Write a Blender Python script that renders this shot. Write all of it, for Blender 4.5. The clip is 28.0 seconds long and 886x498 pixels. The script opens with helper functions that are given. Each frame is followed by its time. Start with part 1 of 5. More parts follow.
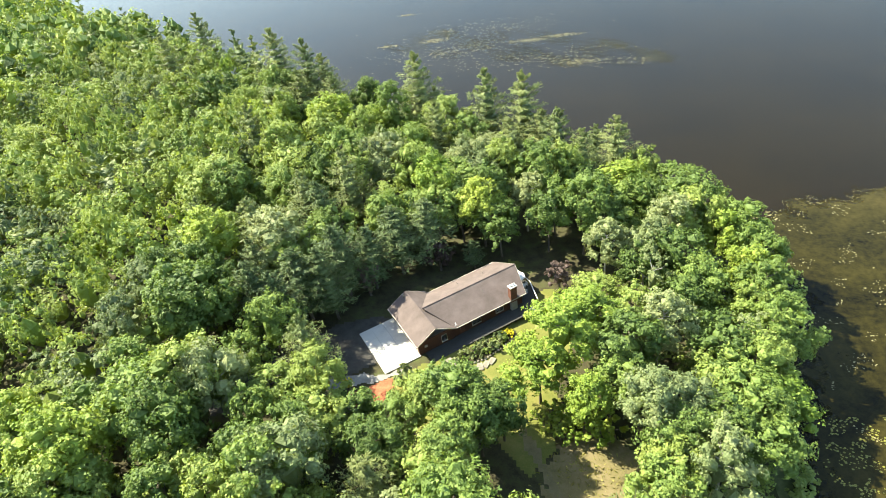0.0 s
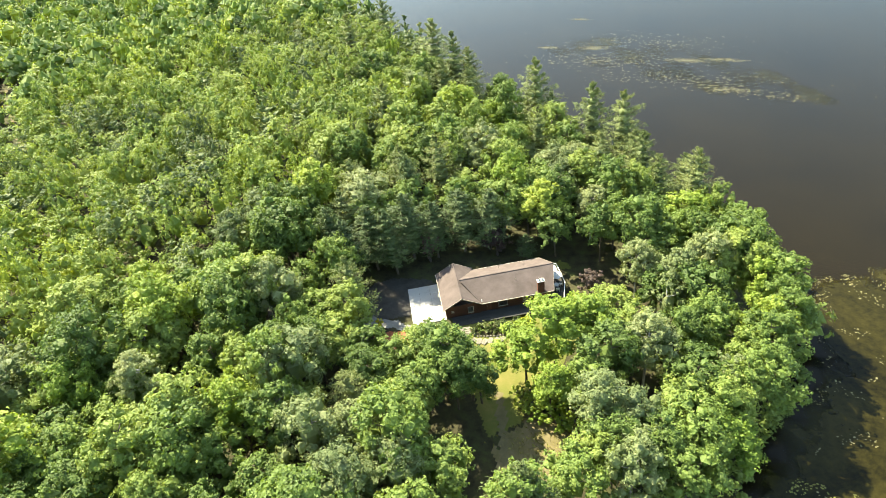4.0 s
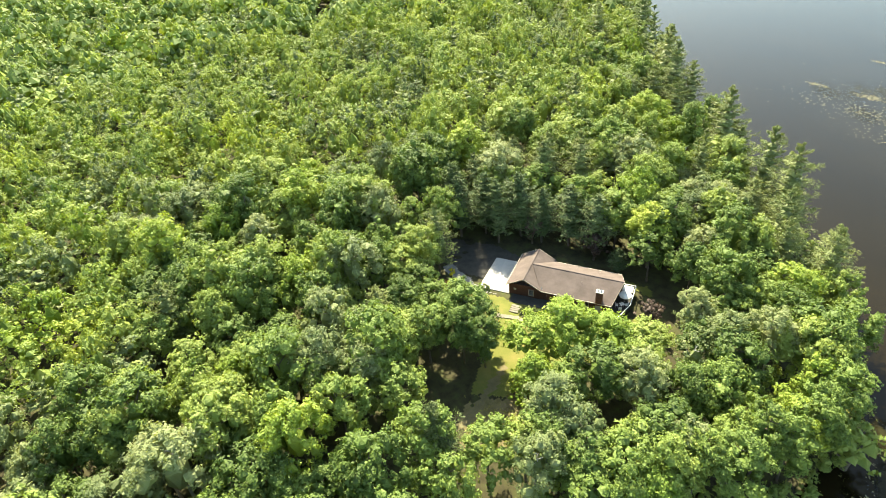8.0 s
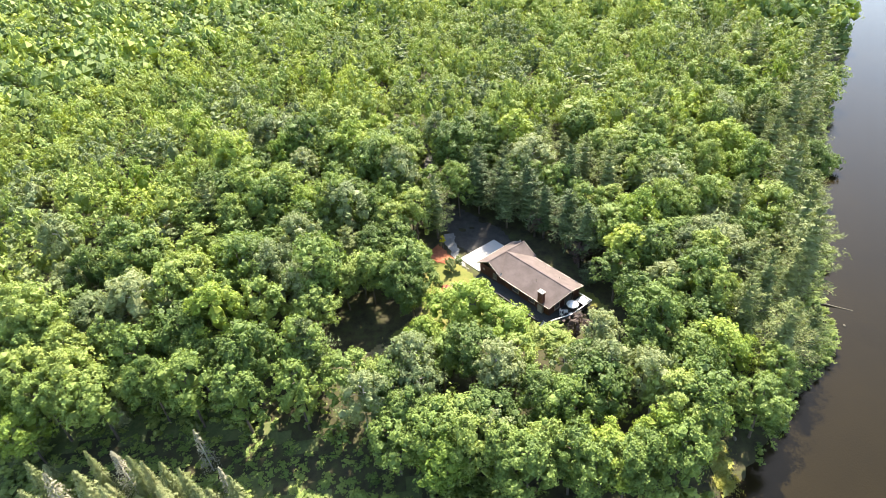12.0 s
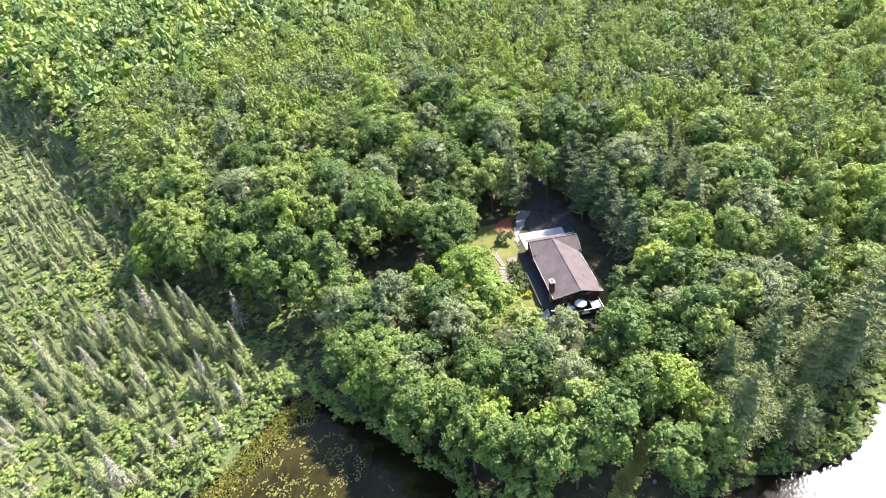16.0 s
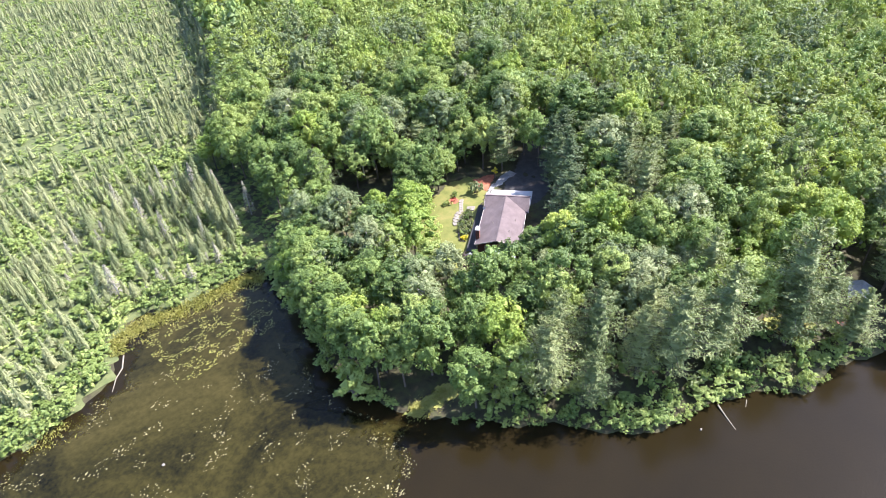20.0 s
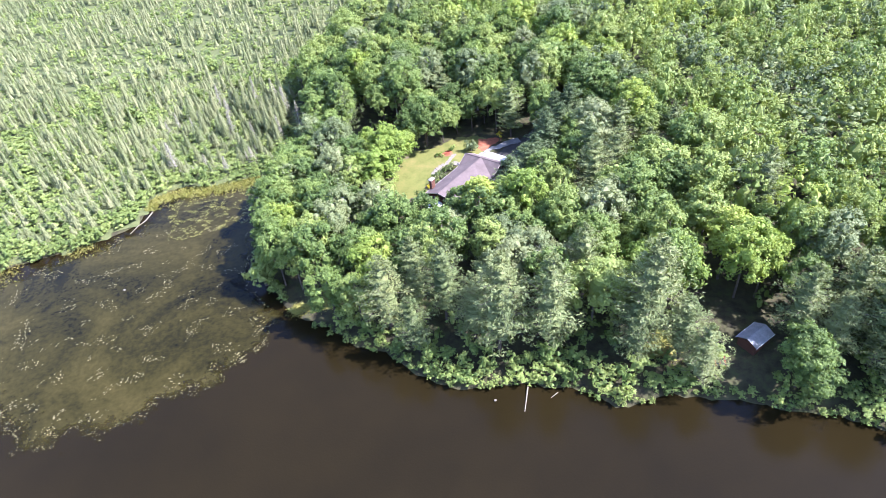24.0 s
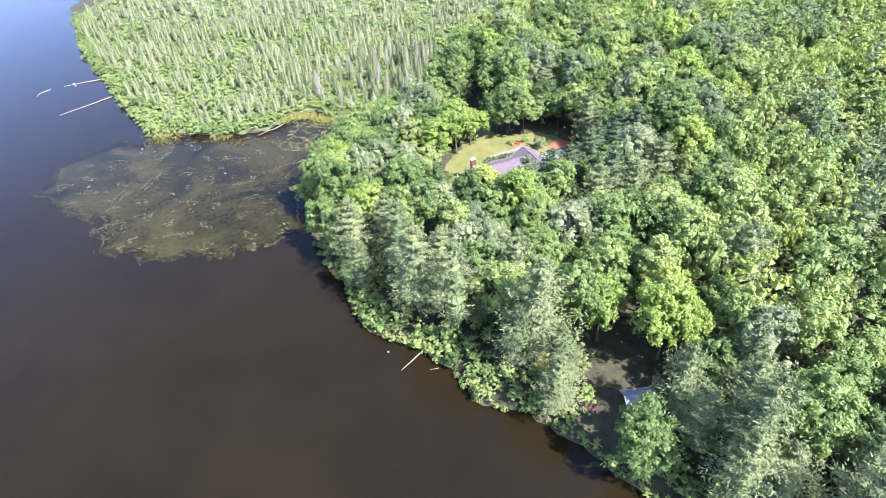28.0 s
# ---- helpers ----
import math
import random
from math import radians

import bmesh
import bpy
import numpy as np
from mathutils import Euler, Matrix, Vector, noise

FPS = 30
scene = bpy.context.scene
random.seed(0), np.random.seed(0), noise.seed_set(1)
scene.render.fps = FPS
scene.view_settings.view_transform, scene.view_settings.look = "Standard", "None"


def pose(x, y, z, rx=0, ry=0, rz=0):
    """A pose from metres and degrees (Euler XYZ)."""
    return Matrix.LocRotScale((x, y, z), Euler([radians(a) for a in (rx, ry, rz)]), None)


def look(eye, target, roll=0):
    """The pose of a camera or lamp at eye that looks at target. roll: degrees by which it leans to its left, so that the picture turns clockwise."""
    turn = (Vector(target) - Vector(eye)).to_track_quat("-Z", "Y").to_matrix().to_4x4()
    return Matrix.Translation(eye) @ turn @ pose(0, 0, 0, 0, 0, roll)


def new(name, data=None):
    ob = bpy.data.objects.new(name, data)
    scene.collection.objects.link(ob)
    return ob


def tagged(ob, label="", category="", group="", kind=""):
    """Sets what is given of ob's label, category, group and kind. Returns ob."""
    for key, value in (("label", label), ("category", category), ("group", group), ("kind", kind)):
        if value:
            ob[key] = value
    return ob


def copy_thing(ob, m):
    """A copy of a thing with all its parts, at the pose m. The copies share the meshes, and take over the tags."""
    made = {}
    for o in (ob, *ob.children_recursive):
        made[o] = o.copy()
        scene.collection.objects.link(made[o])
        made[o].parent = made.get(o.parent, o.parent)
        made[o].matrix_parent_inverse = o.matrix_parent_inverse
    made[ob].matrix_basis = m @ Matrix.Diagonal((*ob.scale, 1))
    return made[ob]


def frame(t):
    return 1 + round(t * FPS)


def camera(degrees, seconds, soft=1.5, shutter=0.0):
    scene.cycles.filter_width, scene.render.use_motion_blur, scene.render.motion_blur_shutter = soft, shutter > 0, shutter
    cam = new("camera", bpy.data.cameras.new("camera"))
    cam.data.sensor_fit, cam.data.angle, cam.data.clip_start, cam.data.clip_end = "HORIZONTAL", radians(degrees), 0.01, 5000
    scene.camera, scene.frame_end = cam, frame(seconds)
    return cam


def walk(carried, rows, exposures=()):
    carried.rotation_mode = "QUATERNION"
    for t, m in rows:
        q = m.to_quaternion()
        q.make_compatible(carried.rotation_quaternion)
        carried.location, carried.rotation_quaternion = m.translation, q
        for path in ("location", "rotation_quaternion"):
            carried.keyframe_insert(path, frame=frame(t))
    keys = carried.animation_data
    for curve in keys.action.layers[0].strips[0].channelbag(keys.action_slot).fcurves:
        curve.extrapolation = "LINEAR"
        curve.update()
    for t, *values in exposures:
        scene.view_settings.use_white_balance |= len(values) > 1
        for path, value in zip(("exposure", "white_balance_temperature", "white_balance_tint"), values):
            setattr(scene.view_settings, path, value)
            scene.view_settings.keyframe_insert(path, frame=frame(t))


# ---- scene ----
cam = camera(71.9, 28.0, 0.8)
PATH = [
    (0, (0.565, -3.383, 79.497), (0.329, -1.835, 78.253), -8.7),
    (0.5, (3.72, -4.044, 80.192), (3.342, -2.513, 78.963), -8.7),
    (1, (6.977, -4.769, 80.989), (6.487, -3.262, 79.77), -8.7),
    (1.5, (10.322, -5.607, 81.732), (9.742, -4.124, 80.522), -8.7),
    (2, (13.182, -6.889, 82.546), (12.498, -5.443, 81.344), -8.5),
    (2.5, (16.167, -8.388, 83.256), (15.425, -6.968, 82.059), -8.4),
    (3, (19.273, -9.849, 83.919), (18.518, -8.438, 82.721), -8.3),
    (3.5, (22.584, -10.892, 84.424), (21.821, -9.486, 83.223), -8.4),
    (5.5, (40.849, -7.217, 85.312), (39.818, -5.98, 84.126), -7.1),
    (6, (45.558, -5.19, 85.479), (44.386, -4.071, 84.307), -6.8),
    (6.5, (49.893, -2.899, 85.657), (48.642, -1.863, 84.49), -6.6),
    (7, (53.764, -0.542, 85.909), (52.454, 0.419, 84.742), -6.2),
    (7.5, (57.343, 1.571, 86.302), (55.975, 2.447, 85.135), -5.8),
    (8, (61.098, 3.5, 86.701), (59.692, 4.308, 85.531), -5.5),
    (8.5, (65.054, 5.982, 87.012), (63.627, 6.746, 85.837), -5.2),
    (9, (69.319, 10.103, 87.304), (67.873, 10.825, 86.126), -5.1),
    (9.5, (73.598, 15.772, 87.585), (72.113, 16.409, 86.406), -5.0),
    (10, (77.895, 21.997, 87.916), (76.369, 22.532, 86.74), -5.0),
    (10.5, (81.19, 28.41, 88.021), (79.632, 28.845, 86.845), -5.0),
    (11, (84.004, 34.611, 88.379), (82.424, 34.948, 87.2), -5.0),
    (11.5, (86.872, 40.699, 88.716), (85.283, 40.972, 87.534), -4.9),
    (12, (89.344, 46.526, 89.072), (87.733, 46.647, 87.893), -4.4),
    (12.5, (91.163, 52.583, 89.423), (89.547, 52.515, 88.247), -3.8),
    (14.5, (92.257, 76.848, 88.916), (90.69, 76.46, 87.735), -7.6),
    (15, (92.911, 82.796, 89.067), (91.378, 82.288, 87.887), -7.1),
    (15.5, (93.089, 88.804, 89.207), (91.598, 88.178, 88.03), -6.6),
    (16, (92.735, 95.303, 89.509), (91.292, 94.578, 88.329), -6.3),
    (16.5, (91.902, 101.773, 89.666), (90.484, 101.014, 88.477), -6.1),
    (17, (90.839, 108.232, 89.801), (89.456, 107.418, 88.608), -6.0),
    (17.5, (89.931, 114.723, 89.867), (88.575, 113.877, 88.665), -5.9),
    (18, (89.111, 121.576, 89.943), (87.811, 120.647, 88.741), -5.8),
    (18.5, (87.802, 128.653, 90.023), (86.56, 127.645, 88.823), -5.7),
    (19, (86.146, 135.561, 90.28), (84.948, 134.506, 89.076), -5.6),
    (19.5, (84.202, 142.086, 90.562), (83.05, 140.987, 89.352), -5.3),
    (20, (81.69, 148.994, 90.74), (80.612, 147.824, 89.528), -5.3),
    (20.5, (78.572, 155.718, 90.959), (77.555, 154.497, 89.745), -5.2),
    (21, (74.858, 162.396, 91.144), (73.889, 161.14, 89.925), -5.2),
    (21.5, (69.986, 168.972, 91.347), (69.106, 167.655, 90.126), -5.2),
    (23.5, (41.449, 189.936, 91.207), (40.917, 188.476, 89.947), -7.1),
    (24, (34.104, 194.537, 91.17), (33.675, 193.044, 89.909), -7.1),
    (24.5, (26.581, 198.723, 91.139), (26.21, 197.222, 89.87), -7.1),
    (25, (18.96, 202.286, 91.04), (18.685, 200.766, 89.77), -7.1),
    (25.5, (11.348, 205.367, 91.016), (11.193, 203.823, 89.754), -6.5),
    (26, (4.383, 207.368, 91.167), (4.309, 205.818, 89.906), -6.4),
    (26.5, (-2.21, 208.783, 91.466), (-2.201, 207.231, 90.204), -6.4),
    (27, (-8.718, 209.762, 91.661), (-8.605, 208.211, 90.405), -6.1),
    (27.5, (-15.232, 210.442, 91.846), (-15.009, 208.898, 90.595), -5.8),
    (28, (-21.53, 210.741, 92.0), (-21.184, 209.212, 90.758), -5.3),
]
EXPOSURES = [(0.0, 2.0, 7300, 0), (7.0, 2.04, 8150, -3), (10.0, 2.08, 7800, 3), (12.5, 2.13, 6900, 11), (14.5, 2.10, 6550, 15), (16.0, 1.87, 6100, 18), (18.0, 1.86, 6000, 20), (21.5, 2.08, 5650, 26), (28.0, 2.04, 5350, 30)]
walk(cam, [(t, look(eye, target, roll)) for t, eye, target, roll in PATH], EXPOSURES)
SUN_STRENGTH, SKY_STRENGTH = 4.85, 0.132

# ---- light ----
SUN = Vector((-0.62, 0.272, 0.736)).normalized()
world = bpy.data.worlds.new("sky")
scene.world = world
world.use_nodes = True
wt = world.node_tree
sky = wt.nodes.new("ShaderNodeTexSky")
sky.sky_type, sky.sun_disc = "NISHITA", False
sky.sun_elevation, sky.sun_rotation = math.asin(SUN.z), math.atan2(SUN.x, SUN.y)
sky.air_density, sky.dust_density, sky.ozone_density = 1.0, 0.9, 1.4
wt.links.new(sky.outputs[0], wt.nodes["Background"].inputs[0])
wt.nodes["Background"].inputs[1].default_value = SKY_STRENGTH
lamp = bpy.data.lights.new("sun", "SUN")
lamp.energy, lamp.angle, lamp.color = SUN_STRENGTH, radians(0.53), (1.0, 0.95, 0.86)
new("sun", lamp).matrix_world = look(SUN * 300, (0, 0, 0))


# ---- materials ----
def material(name):
    m = bpy.data.materials.new(name)
    m.use_nodes = True
    return m, m.node_tree, m.node_tree.nodes["Principled BSDF"]


def node(nt, kind, **values):
    n = nt.nodes.new(kind)
    for key, value in values.items():
        n.inputs[key.replace("_", " ")].default_value = value
    return n


def ramp(nt, fac, stops):
    r = nt.nodes.new("ShaderNodeValToRGB")
    while len(r.color_ramp.elements) < len(stops):
        r.color_ramp.elements.new(0.5)
    for e, (p, c) in zip(r.color_ramp.elements, stops):
        e.position, e.color = p, (*c, 1)
    nt.links.new(fac, r.inputs[0])
    return r.outputs[0]


def noisy(name, a, b, scale, rough=0.85, c=None, fine=None, bump=0.0, stretch=None, spec=0.3):
    """Two scales of noise between colours a and b (and stains of c), with a bump."""
    m, nt, p = material(name)
    co = nt.nodes.new("ShaderNodeTexCoord").outputs["Object"]
    if stretch:
        mp = node(nt, "ShaderNodeMapping", Scale=stretch)
        nt.links.new(co, mp.inputs[0])
        co = mp.outputs[0]
    n1 = node(nt, "ShaderNodeTexNoise", Scale=scale, Detail=6.0, Roughness=0.65)
    n2 = node(nt, "ShaderNodeTexNoise", Scale=fine or scale * 9, Detail=4.0)
    for n in (n1, n2):
        nt.links.new(co, n.inputs["Vector"])
    mix = nt.nodes.new("ShaderNodeMath")
    mix.operation = "MULTIPLY_ADD"
    nt.links.new(n2.outputs[0], mix.inputs[0])
    mix.inputs[1].default_value = 0.45
    nt.links.new(n1.outputs[0], mix.inputs[2])
    stops = [(0.5, a), (0.92, b)] if c is None else [(0.48, a), (0.72, b), (0.95, c)]
    nt.links.new(ramp(nt, mix.outputs[0], stops), p.inputs["Base Color"])
    p.inputs["Roughness"].default_value = rough
    p.inputs["Specular IOR Level"].default_value = spec
    if bump:
        bp = node(nt, "ShaderNodeBump", Strength=bump, Distance=0.05)
        nt.links.new(n2.outputs[0], bp.inputs["Height"])
        nt.links.new(bp.outputs[0], p.inputs["Normal"])
    return m


def foliage(name, dark, mid, light, clear=0.3, spread=0.55):
    """Leaves: colour by tree and by leaf, some light shining through."""
    m, nt, p = material(name)
    info = nt.nodes.new("ShaderNodeObjectInfo")
    geo = nt.nodes.new("ShaderNodeNewGeometry")
    big = node(nt, "ShaderNodeTexNoise", Scale=0.13, Detail=2.0)
    nt.links.new(geo.outputs["Position"], big.inputs["Vector"])
    s1 = nt.nodes.new("ShaderNodeMath")
    s1.operation = "MULTIPLY_ADD"
    nt.links.new(info.outputs["Random"], s1.inputs[0])
    s1.inputs[1].default_value = spread
    s1.inputs[2].default_value = -0.5 * spread
    tone = nt.nodes.new("ShaderNodeAttribute")
    tone.attribute_name = "tone"
    s0 = nt.nodes.new("ShaderNodeMath")
    s0.operation = "ADD"
    nt.links.new(s1.outputs[0], s0.inputs[0])
    nt.links.new(tone.outputs["Fac"], s0.inputs[1])
    s2 = nt.nodes.new("ShaderNodeMath")
    s2.operation = "MULTIPLY_ADD"
    nt.links.new(geo.outputs["Random Per Island"], s2.inputs[0])
    s2.inputs[1].default_value = 0.36
    nt.links.new(s0.outputs[0], s2.inputs[2])
    s3 = nt.nodes.new("ShaderNodeMath")
    s3.operation = "MULTIPLY_ADD"
    nt.links.new(big.outputs[0], s3.inputs[0])
    s3.inputs[1].default_value = 0.66
    nt.links.new(s2.outputs[0], s3.inputs[2])
    small = node(nt, "ShaderNodeTexNoise", Scale=2.2, Detail=3.0, Roughness=0.7)
    nt.links.new(geo.outputs["Position"], small.inputs["Vector"])
    s4 = nt.nodes.new("ShaderNodeMath")
    s4.operation = "MULTIPLY_ADD"
    nt.links.new(small.outputs[0], s4.inputs[0])
    s4.inputs[1].default_value = 0.3
    nt.links.new(s3.outputs[0], s4.inputs[2])
    bp = node(nt, "ShaderNodeBump", Strength=0.9, Distance=0.22)
    nt.links.new(small.outputs[0], bp.inputs["Height"])
    nt.links.new(bp.outputs[0], p.inputs["Normal"])
    col = ramp(nt, s4.outputs[0], [(0.25, dark), (0.62, mid), (1.0, light)])
    p.inputs["Roughness"].default_value = 0.55
    p.inputs["Specular IOR Level"].default_value = 0.33
    tr = nt.nodes.new("ShaderNodeBsdfTranslucent")
    for socket, cast in ((p.inputs["Base Color"], (1.04, 1.0, 1.05)), (tr.inputs[0], (1.25, 1.18, 0.55))):
        tint = nt.nodes.new("ShaderNodeVectorMath")
        tint.operation = "MULTIPLY"
        nt.links.new(col, tint.inputs[0])
        tint.inputs[1].default_value = cast
        nt.links.new(tint.outputs[0], socket)
    mx = nt.nodes.new("ShaderNodeMixShader")
    mx.inputs[0].default_value = clear
    nt.links.new(p.outputs[0], mx.inputs[1])
    nt.links.new(tr.outputs[0], mx.inputs[2])
    nt.links.new(mx.outputs[0], nt.nodes["Material Output"].inputs[0])
    return m


LEAF = foliage("broad_leaves", (0.070, 0.118, 0.024), (0.155, 0.232, 0.048), (0.24, 0.305, 0.07), 0.31, spread=0.75)
LEAF_BRIGHT = foliage("young_leaves", (0.108, 0.185, 0.026), (0.198, 0.285, 0.041), (0.29, 0.355, 0.058), 0.32)
LEAF_GREY = foliage("grey_green_leaves", (0.09, 0.13, 0.048), (0.165, 0.213, 0.08), (0.25, 0.287, 0.118), 0.3)
LEAF_RED = foliage("purple_leaves", (0.05, 0.034, 0.028), (0.095, 0.068, 0.054), (0.145, 0.106, 0.085))
NEEDLE = foliage("pine_needles", (0.075, 0.11, 0.035), (0.145, 0.19, 0.06), (0.225, 0.26, 0.088), 0.2)
NEEDLE_SPRUCE = foliage("spruce_needles", (0.105, 0.138, 0.05), (0.18, 0.213, 0.08), (0.255, 0.275, 0.122), 0.2)
LEAF_ALDER = foliage("alder_leaves", (0.115, 0.17, 0.036), (0.19, 0.258, 0.058), (0.265, 0.325, 0.085), 0.3)
TWIGS = noisy("lichen_grey_twigs", (0.19, 0.175, 0.118), (0.32, 0.298, 0.205), 3, 0.95)
# Pine needles again, with the shade behind the house put into the colour.
NEEDLE_SHADED = foliage("shaded_pine_needles", (0.036, 0.062, 0.022), (0.08, 0.122, 0.04), (0.145, 0.19, 0.068), 0.14)
BARK = noisy("bark", (0.05, 0.038, 0.028), (0.14, 0.115, 0.09), 6, 0.95, bump=0.5, stretch=(1, 1, 0.2))
DRIFT = noisy("weathered_driftwood", (0.13, 0.11, 0.08), (0.26, 0.225, 0.165), 4, 0.95, bump=0.4, stretch=(1, 1, 0.3))
BARK_PALE = noisy("pale_dead_wood", (0.22, 0.2, 0.18), (0.42, 0.4, 0.36), 6, 0.95, bump=0.4, stretch=(1, 1, 0.2))


# ---- meshes ----
def mesh_of(name, parts, mats):
    """One mesh from (vertices, faces of equal size, material index) arrays."""
    vs, loops, starts, totals, idx, base, at = [], [], [], [], [], 0, 0
    for v, f, k in parts:
        v, f = np.asarray(v, np.float32), np.asarray(f, np.int32)
        if len(f) == 0:
            continue
        vs.append(v)
        loops.append((f + base).ravel())
        n, s = f.shape
        starts.append(at + np.arange(n) * s)
        totals.append(np.full(n, s))
        idx.append(np.full(n, k))
        base += len(v)
        at += n * s
    me = bpy.data.meshes.new(name)
    v, l = np.concatenate(vs), np.concatenate(loops)
    s, c, k = np.concatenate(starts), np.concatenate(totals), np.concatenate(idx)
    me.vertices.add(len(v))
    me.vertices.foreach_set("co", v.ravel())
    me.loops.add(len(l))
    me.loops.foreach_set("vertex_index", l.astype(np.int32))
    me.polygons.add(len(s))
    me.polygons.foreach_set("loop_start", s.astype(np.int32))
    me.polygons.foreach_set("material_index", k.astype(np.int32))
    me.polygons.foreach_set("use_smooth", np.zeros(len(s), bool))
    me.update(calc_edges=True)
    for m in mats:
        me.materials.append(m)
    return me


def ico(level):
    bm = bmesh.new()
    bmesh.ops.create_icosphere(bm, subdivisions=level, radius=1)
    v = np.array([p.co for p in bm.verts])
    f = np.array([[p.index for p in q.verts] for q in bm.faces])
    bm.free()
    return v, f


ICO = ico(1)
OCTA = np.array([(1, 0, 0), (0, 1, 0), (-1, 0, 0), (0, -1, 0), (0, 0, 1), (0, 0, -1)], float), np.array([(0, 1, 4), (1, 2, 4), (2, 3, 4), (3, 0, 4), (1, 0, 5), (2, 1, 5), (3, 2, 5), (0, 3, 5)])


def unit(a):
    return a / np.maximum(np.linalg.norm(a, axis=1, keepdims=True), 1e-6)


def cards(rng, at, normal, size, long=1.2, wide=0.5, along=None):
    """Leaf sprays: one pointed blade each at the places, facing their normals."""
    n = len(at)
    side = unit(np.cross(rng.normal(size=(n, 3)) if along is None else along + rng.normal(size=(n, 3)) * 0.35, normal))
    up = np.cross(normal, side)
    s = (size * rng.uniform(0.5, 1.45, n))[:, None]
    v = np.stack([at - up * s * long * 0.4 - side * s * wide, at - up * s * long * 0.4 + side * s * wide, at + up * s * long * 0.6 - normal * s * 0.15], 1)
    return v.reshape(-1, 3), np.arange(3 * n).reshape(n, 3)


def tube(points, radii, sides=5):
    """A tapered limb along points."""
    pts, n = [Vector(p) for p in points], len(points)
    v, f = [], []
    for i, p in enumerate(pts):
        d = (pts[min(i + 1, n - 1)] - pts[max(i - 1, 0)]).normalized()
        a = d.orthogonal().normalized()
        b = d.cross(a)
        for k in range(sides):
            w = 2 * math.pi * k / sides
            v.append(p + (a * math.cos(w) + b * math.sin(w)) * radii[i])
    for i in range(n - 1):
        for k in range(sides):
            f.append((i * sides + k, i * sides + (k + 1) % sides, (i + 1) * sides + (k + 1) % sides, (i + 1) * sides + k))
    return np.array([tuple(q) for q in v]), np.array(f)


def joined(pieces):
    v, f, base = [], [], 0
    for a, b in pieces:
        v.append(a)
        f.append(b + base)
        base += len(a)
    return np.concatenate(v), np.concatenate(f)


def broad_crown(rng, height, radius, boughs, tufts, leaves, size, depth=0.7, fine=False, full=0.66, spread=0.22, calm=0.48):
    """An uneven dome of leafy boughs, each a lumpy mass with tufts of leaves standing out of it."""
    low = height * (1 - depth)
    deep = height - low
    skew = rng.uniform(-0.14, 0.14, 2) * radius
    k, turn = rng.uniform(0, 6.28, 2)
    cs, rs = [], []
    for i in range(boughs):
        zz = 1 - 1.5 * (i + 0.25) / boughs
        w = 2.4 * i + turn + rng.uniform(-0.35, 0.35)
        big = radius * rng.uniform(spread, spread + 0.15) * (1.0 if boughs > 10 else 1.5)
        flat = math.sqrt(max(0.0, 1 - zz * zz)) * (1 + 0.2 * math.sin(2 * w + k) + 0.1 * math.sin(5 * w + 2 * k)) * rng.uniform(0.84, 1.1)
        taper = 1.0 if zz > 0 else 1 + 0.35 * zz
        r = (radius - big * 0.8) * flat * taper
        z = low + deep * 0.5 + (deep * 0.5 - big * 0.7) * zz * (1.0 if zz < 0 else rng.uniform(0.72, 1.05))
        cs.append((math.cos(w) * r + skew[0], math.sin(w) * r + skew[1], z))
        rs.append(big)
    cs, rs = np.array(cs), np.array(rs)
    iv, fi = ICO if fine else OCTA
    lumps = [(c + iv * (r * full * rng.uniform(0.7, 1.2, (len(iv), 1))), fi) for c, r in zip(cs, rs)]
    lumps.append((np.array([skew[0], skew[1], low + deep * 0.48]) + ICO[0] * [radius * 0.32, radius * 0.32, deep * 0.22], ICO[1]))
    cv, cf = joined(lumps)
    # tufts on the boughs, most of them on top and outside
    mid = np.array([skew[0], skew[1], low + 0.4 * deep])
    pick = rng.choice(boughs, tufts, p=rs ** 2 / (rs ** 2).sum())
    d = unit(rng.normal(size=(tufts, 3)) + unit(cs[pick] - mid) * 0.7 + [0, 0, 0.3])
    ts = cs[pick] + d * (rs[pick] * rng.uniform(0.62, 1.1, tufts))[:, None]
    tr = rs[pick] * rng.uniform(0.24, 0.46, tufts)
    lp = rng.choice(tufts, leaves, p=tr ** 2 / (tr ** 2).sum())
    e = unit(rng.normal(size=(leaves, 3)) + d[lp] * 0.8 + [0, 0, 0.3])
    at = ts[lp] + e * (tr[lp] * rng.uniform(0.4, 1.2, leaves))[:, None]
    dome = unit((at - mid) * [1, 1, 0.85])
    nrm = unit(e * 0.6 + dome * 0.55 + rng.normal(size=(leaves, 3)) * calm + [0, 0, 0.1])
    return (cv, cf), cards(rng, at, nrm, size), cs


def limbs(rng, height, spots, thick, lean=0.25, count=7):
    top = (rng.uniform(-lean, lean), rng.uniform(-lean, lean), height * 0.8)
    pieces = [tube([(0, 0, -0.6), (0, 0, height * 0.12), (top[0] * 0.5, top[1] * 0.5, height * 0.45), top], [thick * 1.25, thick, thick * 0.7, thick * 0.2], 7)]
    for s in spots[:count]:
        z = max(height * 0.3, s[2] - np.hypot(s[0], s[1]) * 0.9)
        a = np.array([0, 0, z])
        m = a * 0.4 + s * 0.6 + [0, 0, -0.35]
        pieces.append(tube([a, m, s], [thick * 0.42, thick * 0.26, thick * 0.08], 4))
    return joined(pieces)


